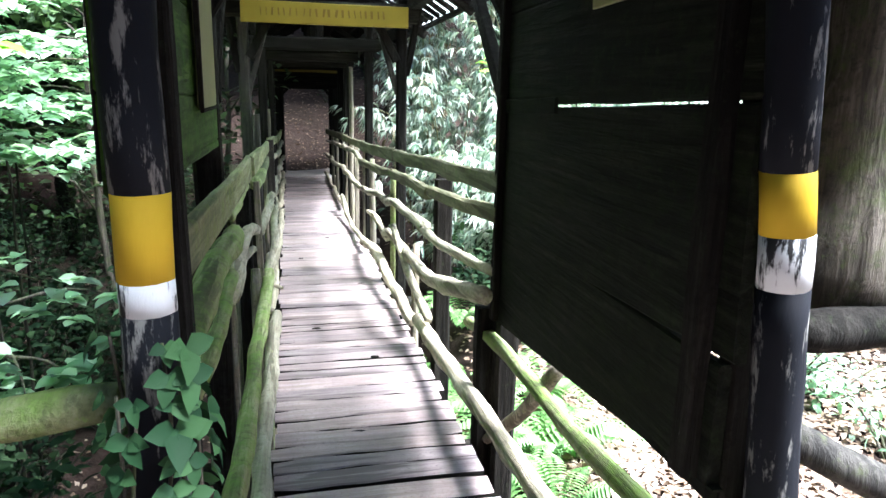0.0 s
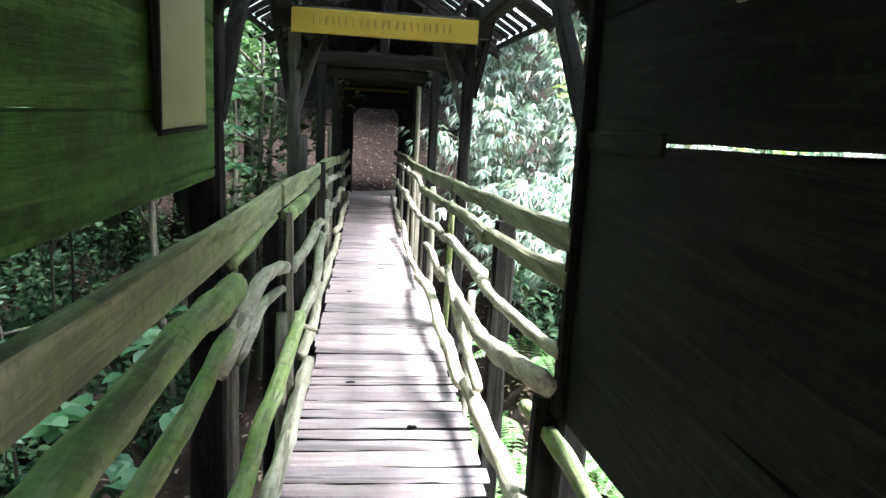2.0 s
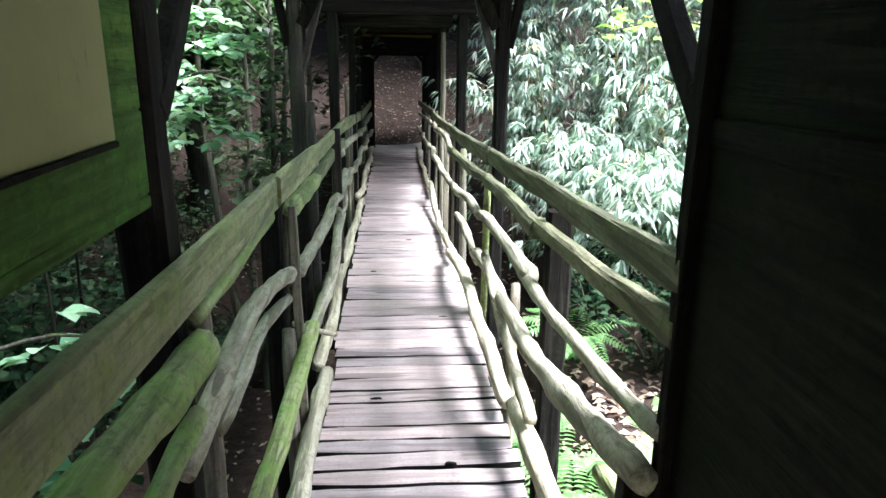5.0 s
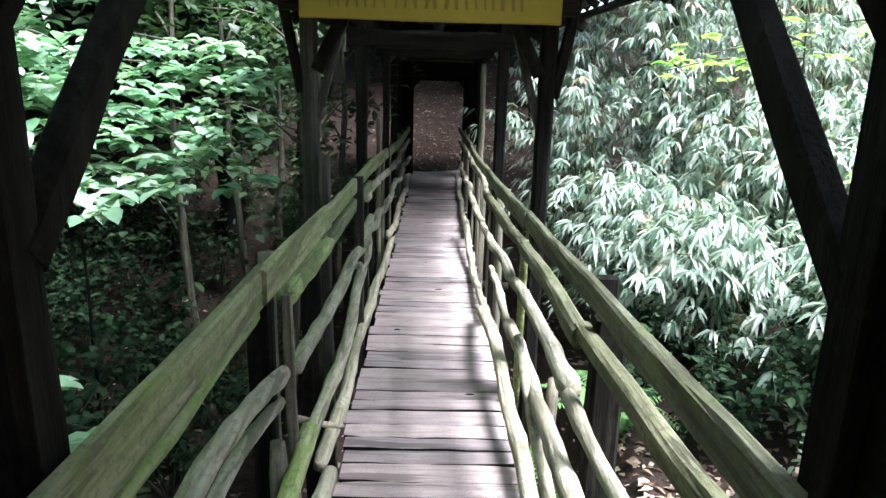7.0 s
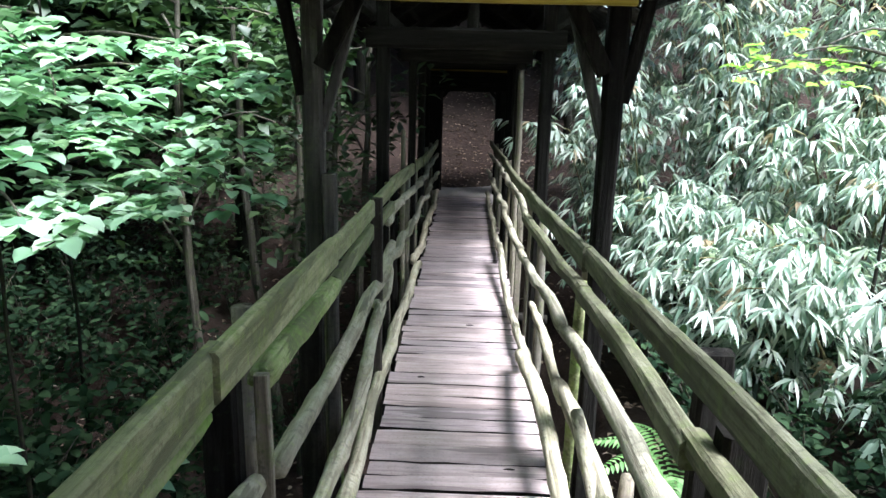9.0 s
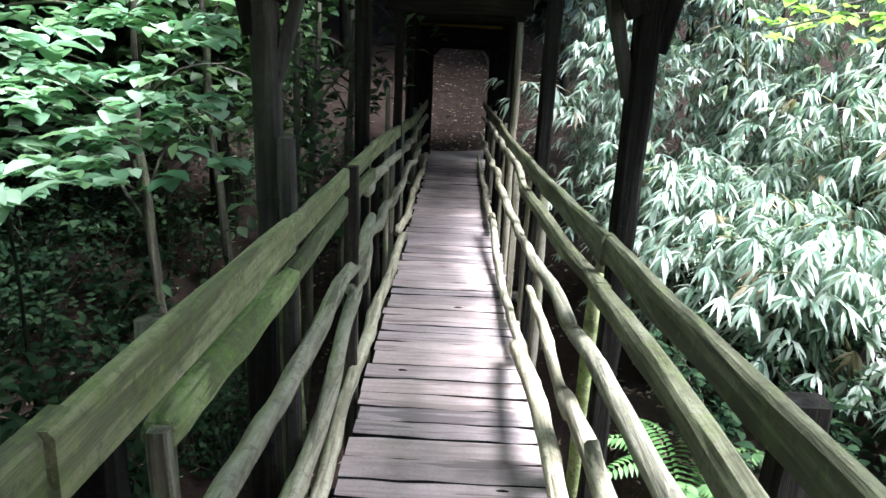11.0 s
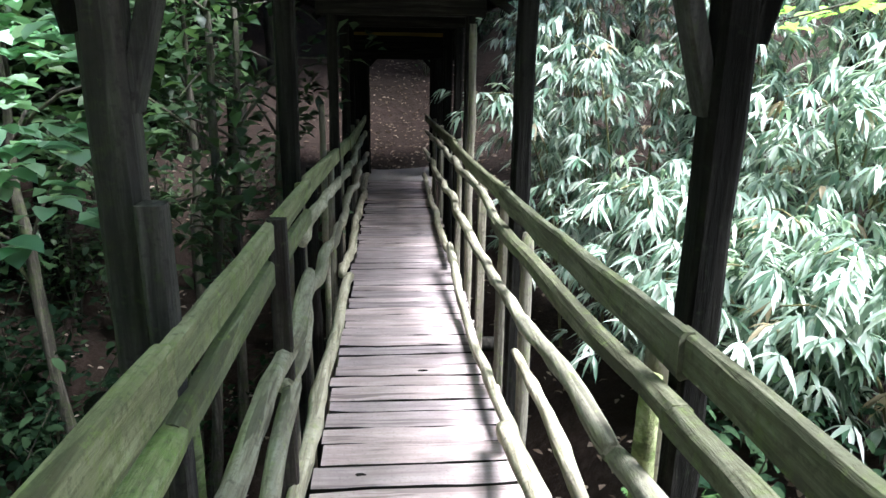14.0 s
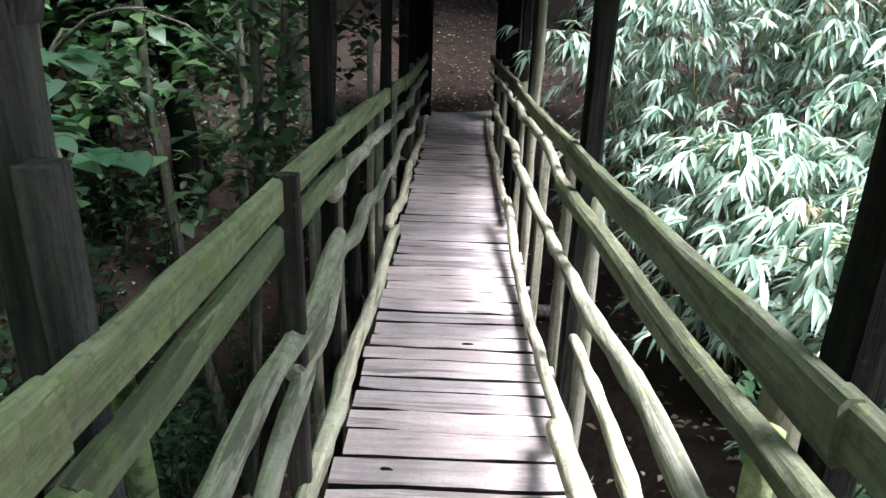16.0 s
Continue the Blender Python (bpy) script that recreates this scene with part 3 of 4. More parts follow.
# ---------------------------------------------------------------- railings
def railing(side):
    xf = left_x if side < 0 else right_x
    r = thing("railing", (xf(6), 6, deck_z(6)), "rustic railing of mossy boards and crooked branch poles" if side < 0 else "rustic railing of boards darkened as shade and crooked branch poles", "railing", "bridge railings")

    def rail(name, yz, rad, mat=POLE, off=0.0, sway=0.012, seed=0.0, r1=None):
        part(name, tube([(xf(y) - side * -off * 0 + side * off, y, z) for y, z in yz], rad, r1, 10, 0.3, sway * 1.2, 0.06, seed), mat, r, smooth=True)

    def plank(yz, thick, high, mat=BOARD, off=0.0, seed=0.0):
        part("rail_board", board([(xf(y) + side * off, y, z) for y, z in yz], thick, high, 0.008, seed), mat, r)

    def post(y, top, rad, mat=STAKE, off=0.06, square=False, lean=0.0):
        x = xf(y) + side * off
        base = min(deck_z(y) - 0.12, ground_z(x, y) - 0.05)
        if square:
            part("rail_post", beam((x + lean, y, base), (x, y, top), rad * 2, rad * 1.5, y), mat, r)
        else:
            part("rail_post", tube([(x + lean, y + 0.02, base), (x + lean * 0.5, y, (base + top) / 2), (x, y, top)], rad * 1.1, rad * 0.9, 10, 0.2, 0.01, 0.1, y), mat, r, smooth=True)

    if side < 0:
        plank([(1.11, 1.245), (1.9, 1.205), (2.8, 1.172), (3.78, 1.15)], 0.035, 0.118, seed=1)
        plank([(3.72, 1.153), (4.3, 1.128), (4.93, 1.10)], 0.038, 0.112, off=-0.01, seed=4)
        plank([(4.85, 1.095), (5.4, 1.075), (5.95, 1.06), (6.85, 1.03)], 0.034, 0.088, off=-0.012, seed=9)
        plank([(6.75, 1.03), (8.2, 0.94), (10.0, 0.82)], 0.036, 0.10, off=0.01, seed=12)
        plank([(9.9, 0.82), (11.8, 0.74), (13.7, 0.68)], 0.036, 0.10, off=0.0, seed=15)
        plank([(4.92, 0.955), (5.9, 0.935), (6.85, 0.895)], 0.036, 0.075, off=-0.01, seed=19)
        rail("top_log", [(1.12, 0.97), (1.6, 0.98), (2.1, 0.97), (2.75, 0.94)], 0.043, MOSSY, 0.0, 0.008, 1)
        rail("under_log", [(2.75, 1.0), (3.2, 1.0), (3.75, 0.995)], 0.026, MOSSY, 0.022, 0.006, 2)
        rail("top_log", [(4.02, 0.965), (4.5, 0.935), (4.93, 0.915)], 0.038, MOSSY, -0.01, 0.01, 3)
        rail("rail_pole", [(6.7, 0.79), (8.0, 0.72), (9.4, 0.63), (11.0, 0.54), (13.4, 0.47)], 0.03, POLE, 0.0, 0.03, 4)
        rail("rail_pole", [(1.1, 0.70), (1.5, 0.70), (2.1, 0.74), (2.7, 0.80)], 0.026, MOSSY, 0.02, 0.02, 5)
        rail("rail_pole", [(2.6, 0.70), (3.13, 0.81), (3.4, 0.82), (3.95, 0.72)], 0.03, POLE, 0.0, 0.02, 6)
        rail("rail_pole", [(4.08, 0.67), (4.66, 0.635), (5.43, 0.625), (5.77, 0.615), (6.1, 0.61), (6.62, 0.66)], 0.031, POLE, -0.035, 0.02, 7)
        rail("rail_pole", [(5.9, 0.49), (6.5, 0.5), (7.2, 0.51), (8.1, 0.47), (9.0, 0.41), (11, 0.30), (13.2, 0.2)], 0.03, POLE, -0.03, 0.045, 8)
        rail("rail_pole", [(1.3, 0.42), (2.0, 0.36), (2.67, 0.34), (3.5, 0.36), (4.1, 0.42)], 0.034, MOSSY, -0.05, 0.02, 9)
        rail("rail_pole", [(3.6, 0.30), (4.3, 0.27), (4.9, 0.25), (5.5, 0.20)], 0.027, POLE, -0.03, 0.03, 10)
        rail("rail_pole", [(3.9, 0.33), (4.5, 0.32), (5.0, 0.34), (5.5, 0.43), (6.0, 0.51)], 0.03, POLE, -0.05, 0.03, 11)
        rail("rail_pole", [(2.9, 0.62), (3.5, 0.65), (3.98, 0.58)], 0.023, POLE, 0.02, 0.03, 21)
        rail("bottom_pole", [(0.6, 0.15), (1.5, 0.13), (2.94, 0.11), (3.7, 0.06), (4.36, 0.07)], 0.036, POLE, -0.085, 0.012, 12)
        rail("bottom_pole", [(4.34, 0.09), (5.2, 0.07), (5.6, 0.08), (6.1, 0.11), (6.8, 0.11), (7.6, 0.05), (8.6, 0.0)], 0.033, POLE, -0.06, 0.015, 13)
        rail("bottom_pole", [(8.5, 0.02), (10, -0.03), (11.5, -0.06), (13.5, -0.12)], 0.036, POLE, -0.03, 0.03, 14)
        part("cross_branch", tube([(-0.27, 4.32, 0.34), (-0.18, 4.4, 0.27), (-0.09, 4.5, 0.2)], 0.016, 0.014, 8, 0.2), POLE, r, smooth=True)
        post(4.3, 1.04, 0.034, STAKE, 0.12)
        post(2.93, 1.02, 0.03, STAKE, 0.05)
        post(3.93, 1.0, 0.04, DARK, 0.05, True)
        post(4.0, 0.98, 0.018, STAKE, -0.02, True, 0.03)
        post(3.86, 0.5, 0.03, STAKE, 0.0, False, 0.02)
        post(4.92, 1.0, 0.045, DARK, 0.075, True)
        post(5.06, 0.96, 0.03, STAKE, 0.03, False, -0.05)
        post(5.2, 0.92, 0.026, MOSSY, 0.05, False, 0.05)
        post(5.93, 1.07, 0.03, BROWNPOST, -0.035, True)
        post(6.55, 0.93, 0.022, STAKE, 0.04)
        post(7.1, 0.95, 0.02, STAKE, 0.05)
        post(7.6, 0.95, 0.035, DARK, 0.06)
        post(8.15, 1.25, 0.022, STAKE, 0.05)
        post(8.6, 0.9, 0.03, STAKE, 0.05)
        post(9.5, 0.84, 0.03, STAKE, 0.05)
        post(10.4, 0.8, 0.03, DARK, 0.05)
        post(11.6, 0.76, 0.03, STAKE, 0.05)
        post(12.7, 0.72, 0.03, STAKE, 0.05)
    else:
        plank([(2.55, 1.205), (3.0, 1.175), (3.74, 1.14), (4.4, 1.10), (5.03, 1.075)], 0.036, 0.085, SHADEDBOARD, seed=31)
        plank([(4.98, 1.08), (6.0, 1.025), (6.9, 0.985)], 0.036, 0.092, SHADEDBOARD, off=-0.012, seed=35)
        plank([(6.85, 0.99), (8.0, 0.945), (9.26, 0.90)], 0.036, 0.08, SHADEDBOARD, off=-0.01, seed=39)
        plank([(9.2, 0.91), (11.4, 0.80), (13.7, 0.70)], 0.036, 0.09, SHADEDBOARD, off=0.0, seed=42)
        plank([(2.55, 1.07), (3.1, 1.02), (3.84, 0.975)], 0.05, 0.065, SHADEDBOARD, seed=45)
        plank([(3.8, 0.965), (4.4, 0.955), (5.0, 0.925)], 0.055, 0.07, SHADEDBOARD, off=-0.01, seed=49)
        plank([(4.98, 0.93), (5.45, 0.885), (6.2, 0.845), (7.05, 0.80)], 0.055, 0.06, SHADEDBOARD, off=-0.01, seed=52)
        rail("rail_pole", [(7.0, 0.79), (7.7, 0.80), (8.45, 0.78), (9.3, 0.74)], 0.024, POLE, 0.0, 0.02, 31)
        rail("rail_pole", [(9.2, 0.73), (11, 0.63), (13.4, 0.5)], 0.024, POLE, 0.0, 0.03, 32)
        rail("rail_pole", [(2.55, 0.80), (2.85, 0.77), (3.45, 0.72), (3.9, 0.70)], 0.024, POLE, -0.02, 0.015, 33)
        rail("rail_pole", [(3.85, 0.71), (4.4, 0.70), (4.85, 0.70), (5.28, 0.64)], 0.034, POLE, -0.02, 0.02, 34, 0.03)
        rail("rail_pole", [(5.25, 0.66), (5.75, 0.64), (6.3, 0.58), (6.93, 0.52)], 0.03, POLE, -0.03, 0.02, 35, 0.024)
        rail("rail_pole", [(6.9, 0.52), (7.4, 0.51), (7.9, 0.53), (8.4, 0.50), (9.2, 0.46), (11, 0.36), (13.4, 0.24)], 0.028, POLE, -0.03, 0.03, 36)
        rail("rail_pole", [(0.9, 0.60), (1.8, 0.52), (2.62, 0.50), (2.9, 0.47)], 0.028, MOSSY, -0.02, 0.02, 37)
        rail("rail_pole", [(2.52, 0.71), (2.8, 0.65), (3.3, 0.55), (3.7, 0.48), (4.3, 0.47)], 0.04, POLE, -0.05, 0.015, 38, 0.034)
        rail("rail_pole", [(4.2, 0.46), (4.9, 0.46), (5.25, 0.41)], 0.032, POLE, -0.04, 0.02, 39)
        rail("rail_pole", [(5.15, 0.38), (5.74, 0.43), (6.1, 0.41), (6.48, 0.36)], 0.026, POLE, -0.03, 0.02, 40, 0.018)
        rail("bottom_pole", [(0.4, 0.30), (1.4, 0.28), (2.5, 0.24), (3.3, 0.20), (3.8, 0.18)], 0.038, POLE, -0.075, 0.012, 41)
        rail("bottom_pole", [(3.5, 0.28), (3.95, 0.34), (4.3, 0.44), (4.66, 0.57)], 0.026, POLE, -0.07, 0.01, 42, 0.022)
        rail("bottom_pole", [(3.9, 0.12), (4.6, 0.14), (5.38, 0.18), (5.9, 0.15), (6.3, 0.10)], 0.036, POLE, -0.075, 0.012, 43, 0.04)
        rail("bottom_pole", [(6.25, 0.08), (6.9, 0.04), (7.57, 0.01), (8.3, 0.06), (8.95, 0.12)], 0.028, POLE, -0.055, 0.015, 44)
        rail("bottom_pole", [(8.9, 0.0), (10.5, -0.06), (13.4, -0.12)], 0.03, POLE, -0.04, 0.02, 45)
        post(3.74, 1.02, 0.05, DARK, 0.06, True)
        post(2.66, 0.62, 0.05, DARK, 0.0, True)
        post(4.12, 1.03, 0.04, DARK, 0.15, True)
        post(4.4, 0.5, 0.028, STAKE, 0.04)
        post(5.26, 0.98, 0.05, STAKE, 0.075)
        post(5.2, 0.88, 0.03, MOSSY, 0.02, False, 0.03)
        post(6.6, 0.84, 0.03, STAKE, 0.05, False, 0.02)
        post(7.15, 0.93, 0.04, STAKE, 0.06)
        post(7.75, 0.9, 0.024, STAKE, 0.03, True)
        post(8.55, 1.75, 0.028, STAKE, 0.05)
        post(9.2, 0.9, 0.025, STAKE, 0.04)
        post(10.2, 0.86, 0.03, DARK, 0.05)
        post(11.3, 0.8, 0.028, STAKE, 0.05)
        post(12.5, 0.75, 0.028, STAKE, 0.05)
        part("raking_strut", tube([(0.86, 2.0, 0.62), (0.84, 2.3, 0.3), (0.80, 2.62, 0.02)], 0.03, 0.026, 8, 0.15), STAKE, r, smooth=True)
    return rooted(r)


railing(-1)
railing(1)


def entrance_fence():
    f = thing("log_fence", (-1.2, 1.0, ground_z(-1.2, 1)), "mossy log fence beside the bridge entrance", "fence")
    part("rail_log", tube([(-0.29, 1.16, 0.99), (-0.6, 1.18, 0.95), (-1.4, 1.2, 0.86), (-2.4, 1.25, 0.8)], 0.035, 0.04, 10, 0.2, 0.02), MOSSY, f, smooth=True)
    part("fence_post", tube([(-1.45, 1.1, ground_z(-1.45, 1.1) - 0.2), (-1.45, 1.1, 0.9)], 0.06, sides=10), STAKE, f, smooth=True)
    rooted(f)
    f = thing("log_fence", (1.6, 1.0, ground_z(1.6, 1)), "dark split-log fence beside the bridge entrance", "fence")
    part("rail_log", tube([(0.95, 1.12, 1.06), (1.5, 1.2, 1.02), (2.6, 1.3, 0.95)], 0.045, 0.05, 10, 0.2, 0.02), DARK, f, smooth=True)
    part("rail_log", tube([(0.95, 1.10, 0.86), (1.3, 1.05, 0.68), (2.2, 0.95, 0.3)], 0.04, 0.04, 10, 0.2, 0.02), GREYPOST, f, smooth=True)
    part("fence_post", tube([(1.9, 1.2, ground_z(1.9, 1.2) - 0.2), (1.9, 1.2, 1.1)], 0.05, sides=10), STAKE, f, smooth=True)
    rooted(f)


entrance_fence()


# ---------------------------------------------------------------- plants
def rand_unit(rnd):
    while True:
        v = Vector((rnd.uniform(-1, 1), rnd.uniform(-1, 1), rnd.uniform(-1, 1)))
        if 0.05 < v.length < 1:
            return v.normalized()


def spray_leaves(out, tip, way, rnd, n, length, width):
    """A fan of long leaves hanging from the end of a twig."""
    base = math.atan2(way.y, way.x)
    tilt = rnd.uniform(-0.25, 0.5)
    for k in range(n):
        a = base + (k - (n - 1) / 2) * (2.3 / n) + rnd.uniform(-0.15, 0.15)
        out_way = Vector((math.cos(a), math.sin(a), 0))
        d = out_way + Vector((0, 0, rnd.uniform(-1.15, -0.25) + tilt))
        L = length * rnd.uniform(0.65, 1.15)
        nn = Vector((0, 0, 1)) + out_way * 0.5 + Vector((rnd.uniform(-0.25, 0.25), rnd.uniform(-0.25, 0.25), 0))
        out.append((tip + Vector((rnd.uniform(-.015, .015), rnd.uniform(-.015, .015), rnd.uniform(-.01, .01))), d, nn, L, width * rnd.uniform(0.75, 1.2)))


def bamboo(x, y, height, spread, n_culms, n_sprays, seed, low=0.34):
    rnd = random.Random(seed)
    gz = ground_z(x, y)
    b = thing("bamboo_clump", (x, y, gz), "dense bamboo clump with drooping narrow green leaves", "bamboo", "bamboo thicket")
    leaves, dry, yellow = [], [], []
    for c in range(n_culms):
        a = rnd.uniform(0, 6.28)
        lean = spread * rnd.uniform(0.4, 1.0)
        h = max(1.2, height - 0.95 * lerp_table(BANK, y)) * rnd.uniform(0.75, 1.1)
        bx, by = x + rnd.uniform(-.35, .35), y + rnd.uniform(-.35, .35)
        dx, dy = math.cos(a) * lean - 0.25 * spread, math.sin(a) * lean - 0.1 * spread
        pts = [Vector((bx, by, ground_z(bx, by) - 0.1)), Vector((bx + dx * .2, by + dy * .2, gz + h * .5)), Vector((bx + dx * .6, by + dy * .6, gz + h * .88)), Vector((bx + dx, by + dy, gz + h * .9))]
        part("cane", tube(pts, 0.014, 0.005, 6, 0.05, 0, 0.25, knots=False), CULM, b, smooth=True)
        path = smooth_path(pts, 0.15)
        for s in range(int(n_sprays * 1.7) // n_culms):
            q = path[int(len(path) * rnd.uniform(low, 1)) - 1]
            way = rand_unit(rnd)
            way.z = abs(way.z) * 0.4 - 0.15
            tip = q + way * rnd.uniform(0.1, 0.75)
            if tip.z < -0.5 - 0.22 * max(0.0, tip.y - 6.5) + rnd.uniform(-0.15, 0.15):
                continue
            k = rnd.random()
            spray_leaves(dry if k < 0.025 else leaves, tip, way, rnd, rnd.randint(4, 8), 0.19, 0.032)
    leaf_mesh("foliage", "lance", leaves, BAMBOO, b)
    if dry:
        leaf_mesh("dry_foliage", "lance", dry, BAMBOO_DRY, b, "pale dry leaves")
    return rooted(b)


def tree(x, y, height, r, crown_r, n_leaves, seed, mat=FOREST, size=0.16, bare=0.45, bark=DARKBARK, name="tree", label="forest tree with a dark crown", lean=(0, 0)):
    rnd = random.Random(seed)
    gz = ground_z(x, y)
    t = thing(name, (x, y, gz), label, "tree", "forest trees")
    top = Vector((x + lean[0], y + lean[1], gz + height))
    mid = Vector((x + lean[0] * .4 + rnd.uniform(-.2, .2), y + lean[1] * .4 + rnd.uniform(-.2, .2), gz + height * .5))
    part("trunk", tube([(x, y, gz - 0.3), mid, top], r * 1.2, r * 0.35, 10, 0.25, 0.05, 0.3, seed), bark, t, smooth=True)
    trunk_path = smooth_path([(x, y, gz), mid, top], 0.3)
    ends = []
    for k in range(rnd.randint(7, 10)):
        q = trunk_path[int(len(trunk_path) * rnd.uniform(bare, 0.98)) - 1]
        d = rand_unit(rnd)
        d.z = abs(d.z) * 0.6 + 0.1
        L = crown_r * rnd.uniform(0.55, 1.0)
        p1, p2 = q + d * L * .5 + Vector((0, 0, .1)), q + d * L + Vector((0, 0, -.1))
        part("limb", tube([q, p1, p2], r * 0.35, r * 0.1, 6, 0.2, 0.05, 0.3, k), bark, t, smooth=True)
        ends += [(q, p1, p2)]
    leaves = []
    for k in range(n_leaves // 7):
        q, p1, p2 = ends[rnd.randrange(len(ends))]
        f = rnd.uniform(0.3, 1.1)
        c = q.lerp(p2, f) + rand_unit(rnd) * crown_r * 0.42 * rnd.random()
        for j in range(7):
            d = rand_unit(rnd)
            d.z = d.z * 0.4 - 0.1
            leaves.append((c + rand_unit(rnd) * 0.28 * rnd.random(), d, Vector((rnd.uniform(-.5, .5), rnd.uniform(-.5, .5), 1)), size * rnd.uniform(.6, 1.2), size * 0.7 * rnd.uniform(.7, 1.1)))
    leaf_mesh("crown", "chip", leaves, mat, t)
    return rooted(t)


def broad_branch(start, layers, seed, mat=BROAD, name="leafy_sapling", size=0.155, n_twigs=34):
    """A sapling with flat layers of broad leaves on horizontal branches. layers: ends of branches."""
    rnd = random.Random(seed)
    x, y = start
    gz = ground_z(x, y)
    t = thing(name, (x, y, gz), "hazel sapling with flat layers of broad bright leaves", "sapling", "saplings")
    top = max(l[2] for l in layers) + 0.2
    stem = [Vector((x, y, gz - 0.1)), Vector((x + 0.06, y - 0.05, (gz + top) / 2)), Vector((x, y, top))]
    part("stem", tube(stem, 0.016, 0.006, 7, 0.15, 0.02, 0.15, seed), DARKBARK, t, smooth=True)
    leaves = []
    for e in layers:
        e = Vector(e)
        q = Vector((x, y, e.z + 0.05))
        part("branch", tube([q, q.lerp(e, .5) + Vector((0, 0, .08)), e], 0.012, 0.004, 6, 0.1, 0.03, 0.1, e.x), BARK, t, smooth=True)
        for k in range(n_twigs):
            f = rnd.uniform(0.2, 1.05)
            c = q.lerp(e, f) + Vector((rnd.uniform(-.42, .42), rnd.uniform(-.42, .42), rnd.uniform(-.07, .07)))
            a0 = rnd.uniform(0, 6.28)
            for j in range(rnd.randint(3, 5)):
                a = a0 + (j - 2) * 0.7 + rnd.uniform(-.3, .3)
                d = Vector((math.cos(a), math.sin(a), rnd.uniform(-.2, .1)))
                leaves.append((c + Vector((rnd.uniform(-.05, .05), rnd.uniform(-.05, .05), rnd.uniform(-.02, .02))), d, Vector((rnd.uniform(-.16, .16), rnd.uniform(-.16, .16), 1)), size * rnd.uniform(.55, 1.1), size * rnd.uniform(.5, .8)))
    leaf_mesh("foliage", "oval", leaves, mat, t)
    return rooted(t)


def shrub(x, y, height, rad, n, seed, mat=FOREST, size=0.08, label="low woodland shrub with small dark leaves"):
    rnd = random.Random(seed)
    gz = ground_z(x, y)
    s = thing("shrub", (x, y, gz), label, "shrub", "woodland shrubs")
    leaves = []
    for k in range(7):
        a = rnd.uniform(0, 6.28)
        e = Vector((x + math.cos(a) * rad * rnd.uniform(.3, 1), y + math.sin(a) * rad * rnd.uniform(.3, 1), gz + height * rnd.uniform(.5, 1)))
        q = Vector((x, y, gz - 0.05))
        part("stem", tube([q, q.lerp(e, .5) + Vector((0, 0, .15 * height)), e], 0.01, 0.004, 5, 0.1, 0.03, 0.15, k), BARK, s, smooth=True)
        for j in range(n // 7):
            c = q.lerp(e, rnd.uniform(.35, 1.1)) + rand_unit(rnd) * rad * 0.35 * rnd.random() + Vector((0, 0, .1 * height))
            d = rand_unit(rnd)
            d.z *= 0.4
            leaves.append((c, d, Vector((rnd.uniform(-.5, .5), rnd.uniform(-.5, .5), 1)), size * rnd.uniform(.6, 1.3), size * .6))
    leaf_mesh("foliage", "oval", leaves, mat, s)
    return rooted(s)


def fern(x, y, size, seed, up=0.0):
    rnd = random.Random(seed)
    gz = ground_z(x, y) + up
    f = thing("fern", (x, y, gz), "fresh green fern with arching feathery fronds", "fern", "ferns")
    for k in range(9):
        a = k * 0.7 + rnd.uniform(-.2, .2)
        w = Vector((math.cos(a), math.sin(a), 0))
        L = size * rnd.uniform(.7, 1.1)
        path = smooth_path([Vector((x, y, gz)), Vector((x, y, gz)) + w * L * .4 + Vector((0, 0, L * .55)), Vector((x, y, gz)) + w * L * .95 + Vector((0, 0, L * .45))], L / 22)
        leaves = []
        n = len(path)
        for i in range(3, n):
            t = i / n
            hw = L * 0.2 * math.sin(math.pi * min(1, 0.15 + t * 0.85)) ** 0.8
            side = w.cross(Vector((0, 0, 1)))
            for s in (-1, 1):
                leaves.append((path[i], side * s + w * 0.35 + Vector((0, 0, -.15)), Vector((0, 0, 1)), max(0.02, hw), L * 0.045))
        leaf_mesh("frond", "lance", leaves, FERN, f)
    return rooted(f)


# bamboo thicket on the open side
k = 0
for (x, y, h, sp, nc, ns) in [(2.6, 7.2, 2.6, 0.9, 7, 300), (3.3, 6.2, 2.4, 0.9, 6, 240), (2.3, 8.6, 3.0, 0.9, 7, 320), (3.4, 8.2, 3.4, 1.1, 7, 340), (2.1, 10.0, 3.6, 0.9, 7, 320),
                              (3.2, 9.8, 4.2, 1.2, 8, 380), (4.4, 7.4, 3.0, 1.1, 7, 320), (4.6, 9.2, 4.2, 1.2, 8, 360), (5.6, 8.2, 3.6, 1.2, 7, 320), (2.3, 11.6, 4.2, 1.0, 7, 320),
                              (3.6, 11.6, 5.0, 1.4, 8, 400), (5.4, 10.8, 5.0, 1.4, 8, 380), (6.8, 9.6, 4.4, 1.4, 7, 320), (4.6, 13.4, 6.0, 1.5, 8, 380), (6.6, 12.6, 6.0, 1.6, 8, 380), (8.4, 11.2, 5.4, 1.6, 7, 320), (2.6, 13.6, 5.0, 1.2, 7, 320),
                              (7.2, 6.6, 3.6, 1.4, 7, 300), (8.8, 8.4, 4.6, 1.6, 7, 320)]:
    k += 1
    bamboo(x, y, h, sp, nc, ns, 100 + k)

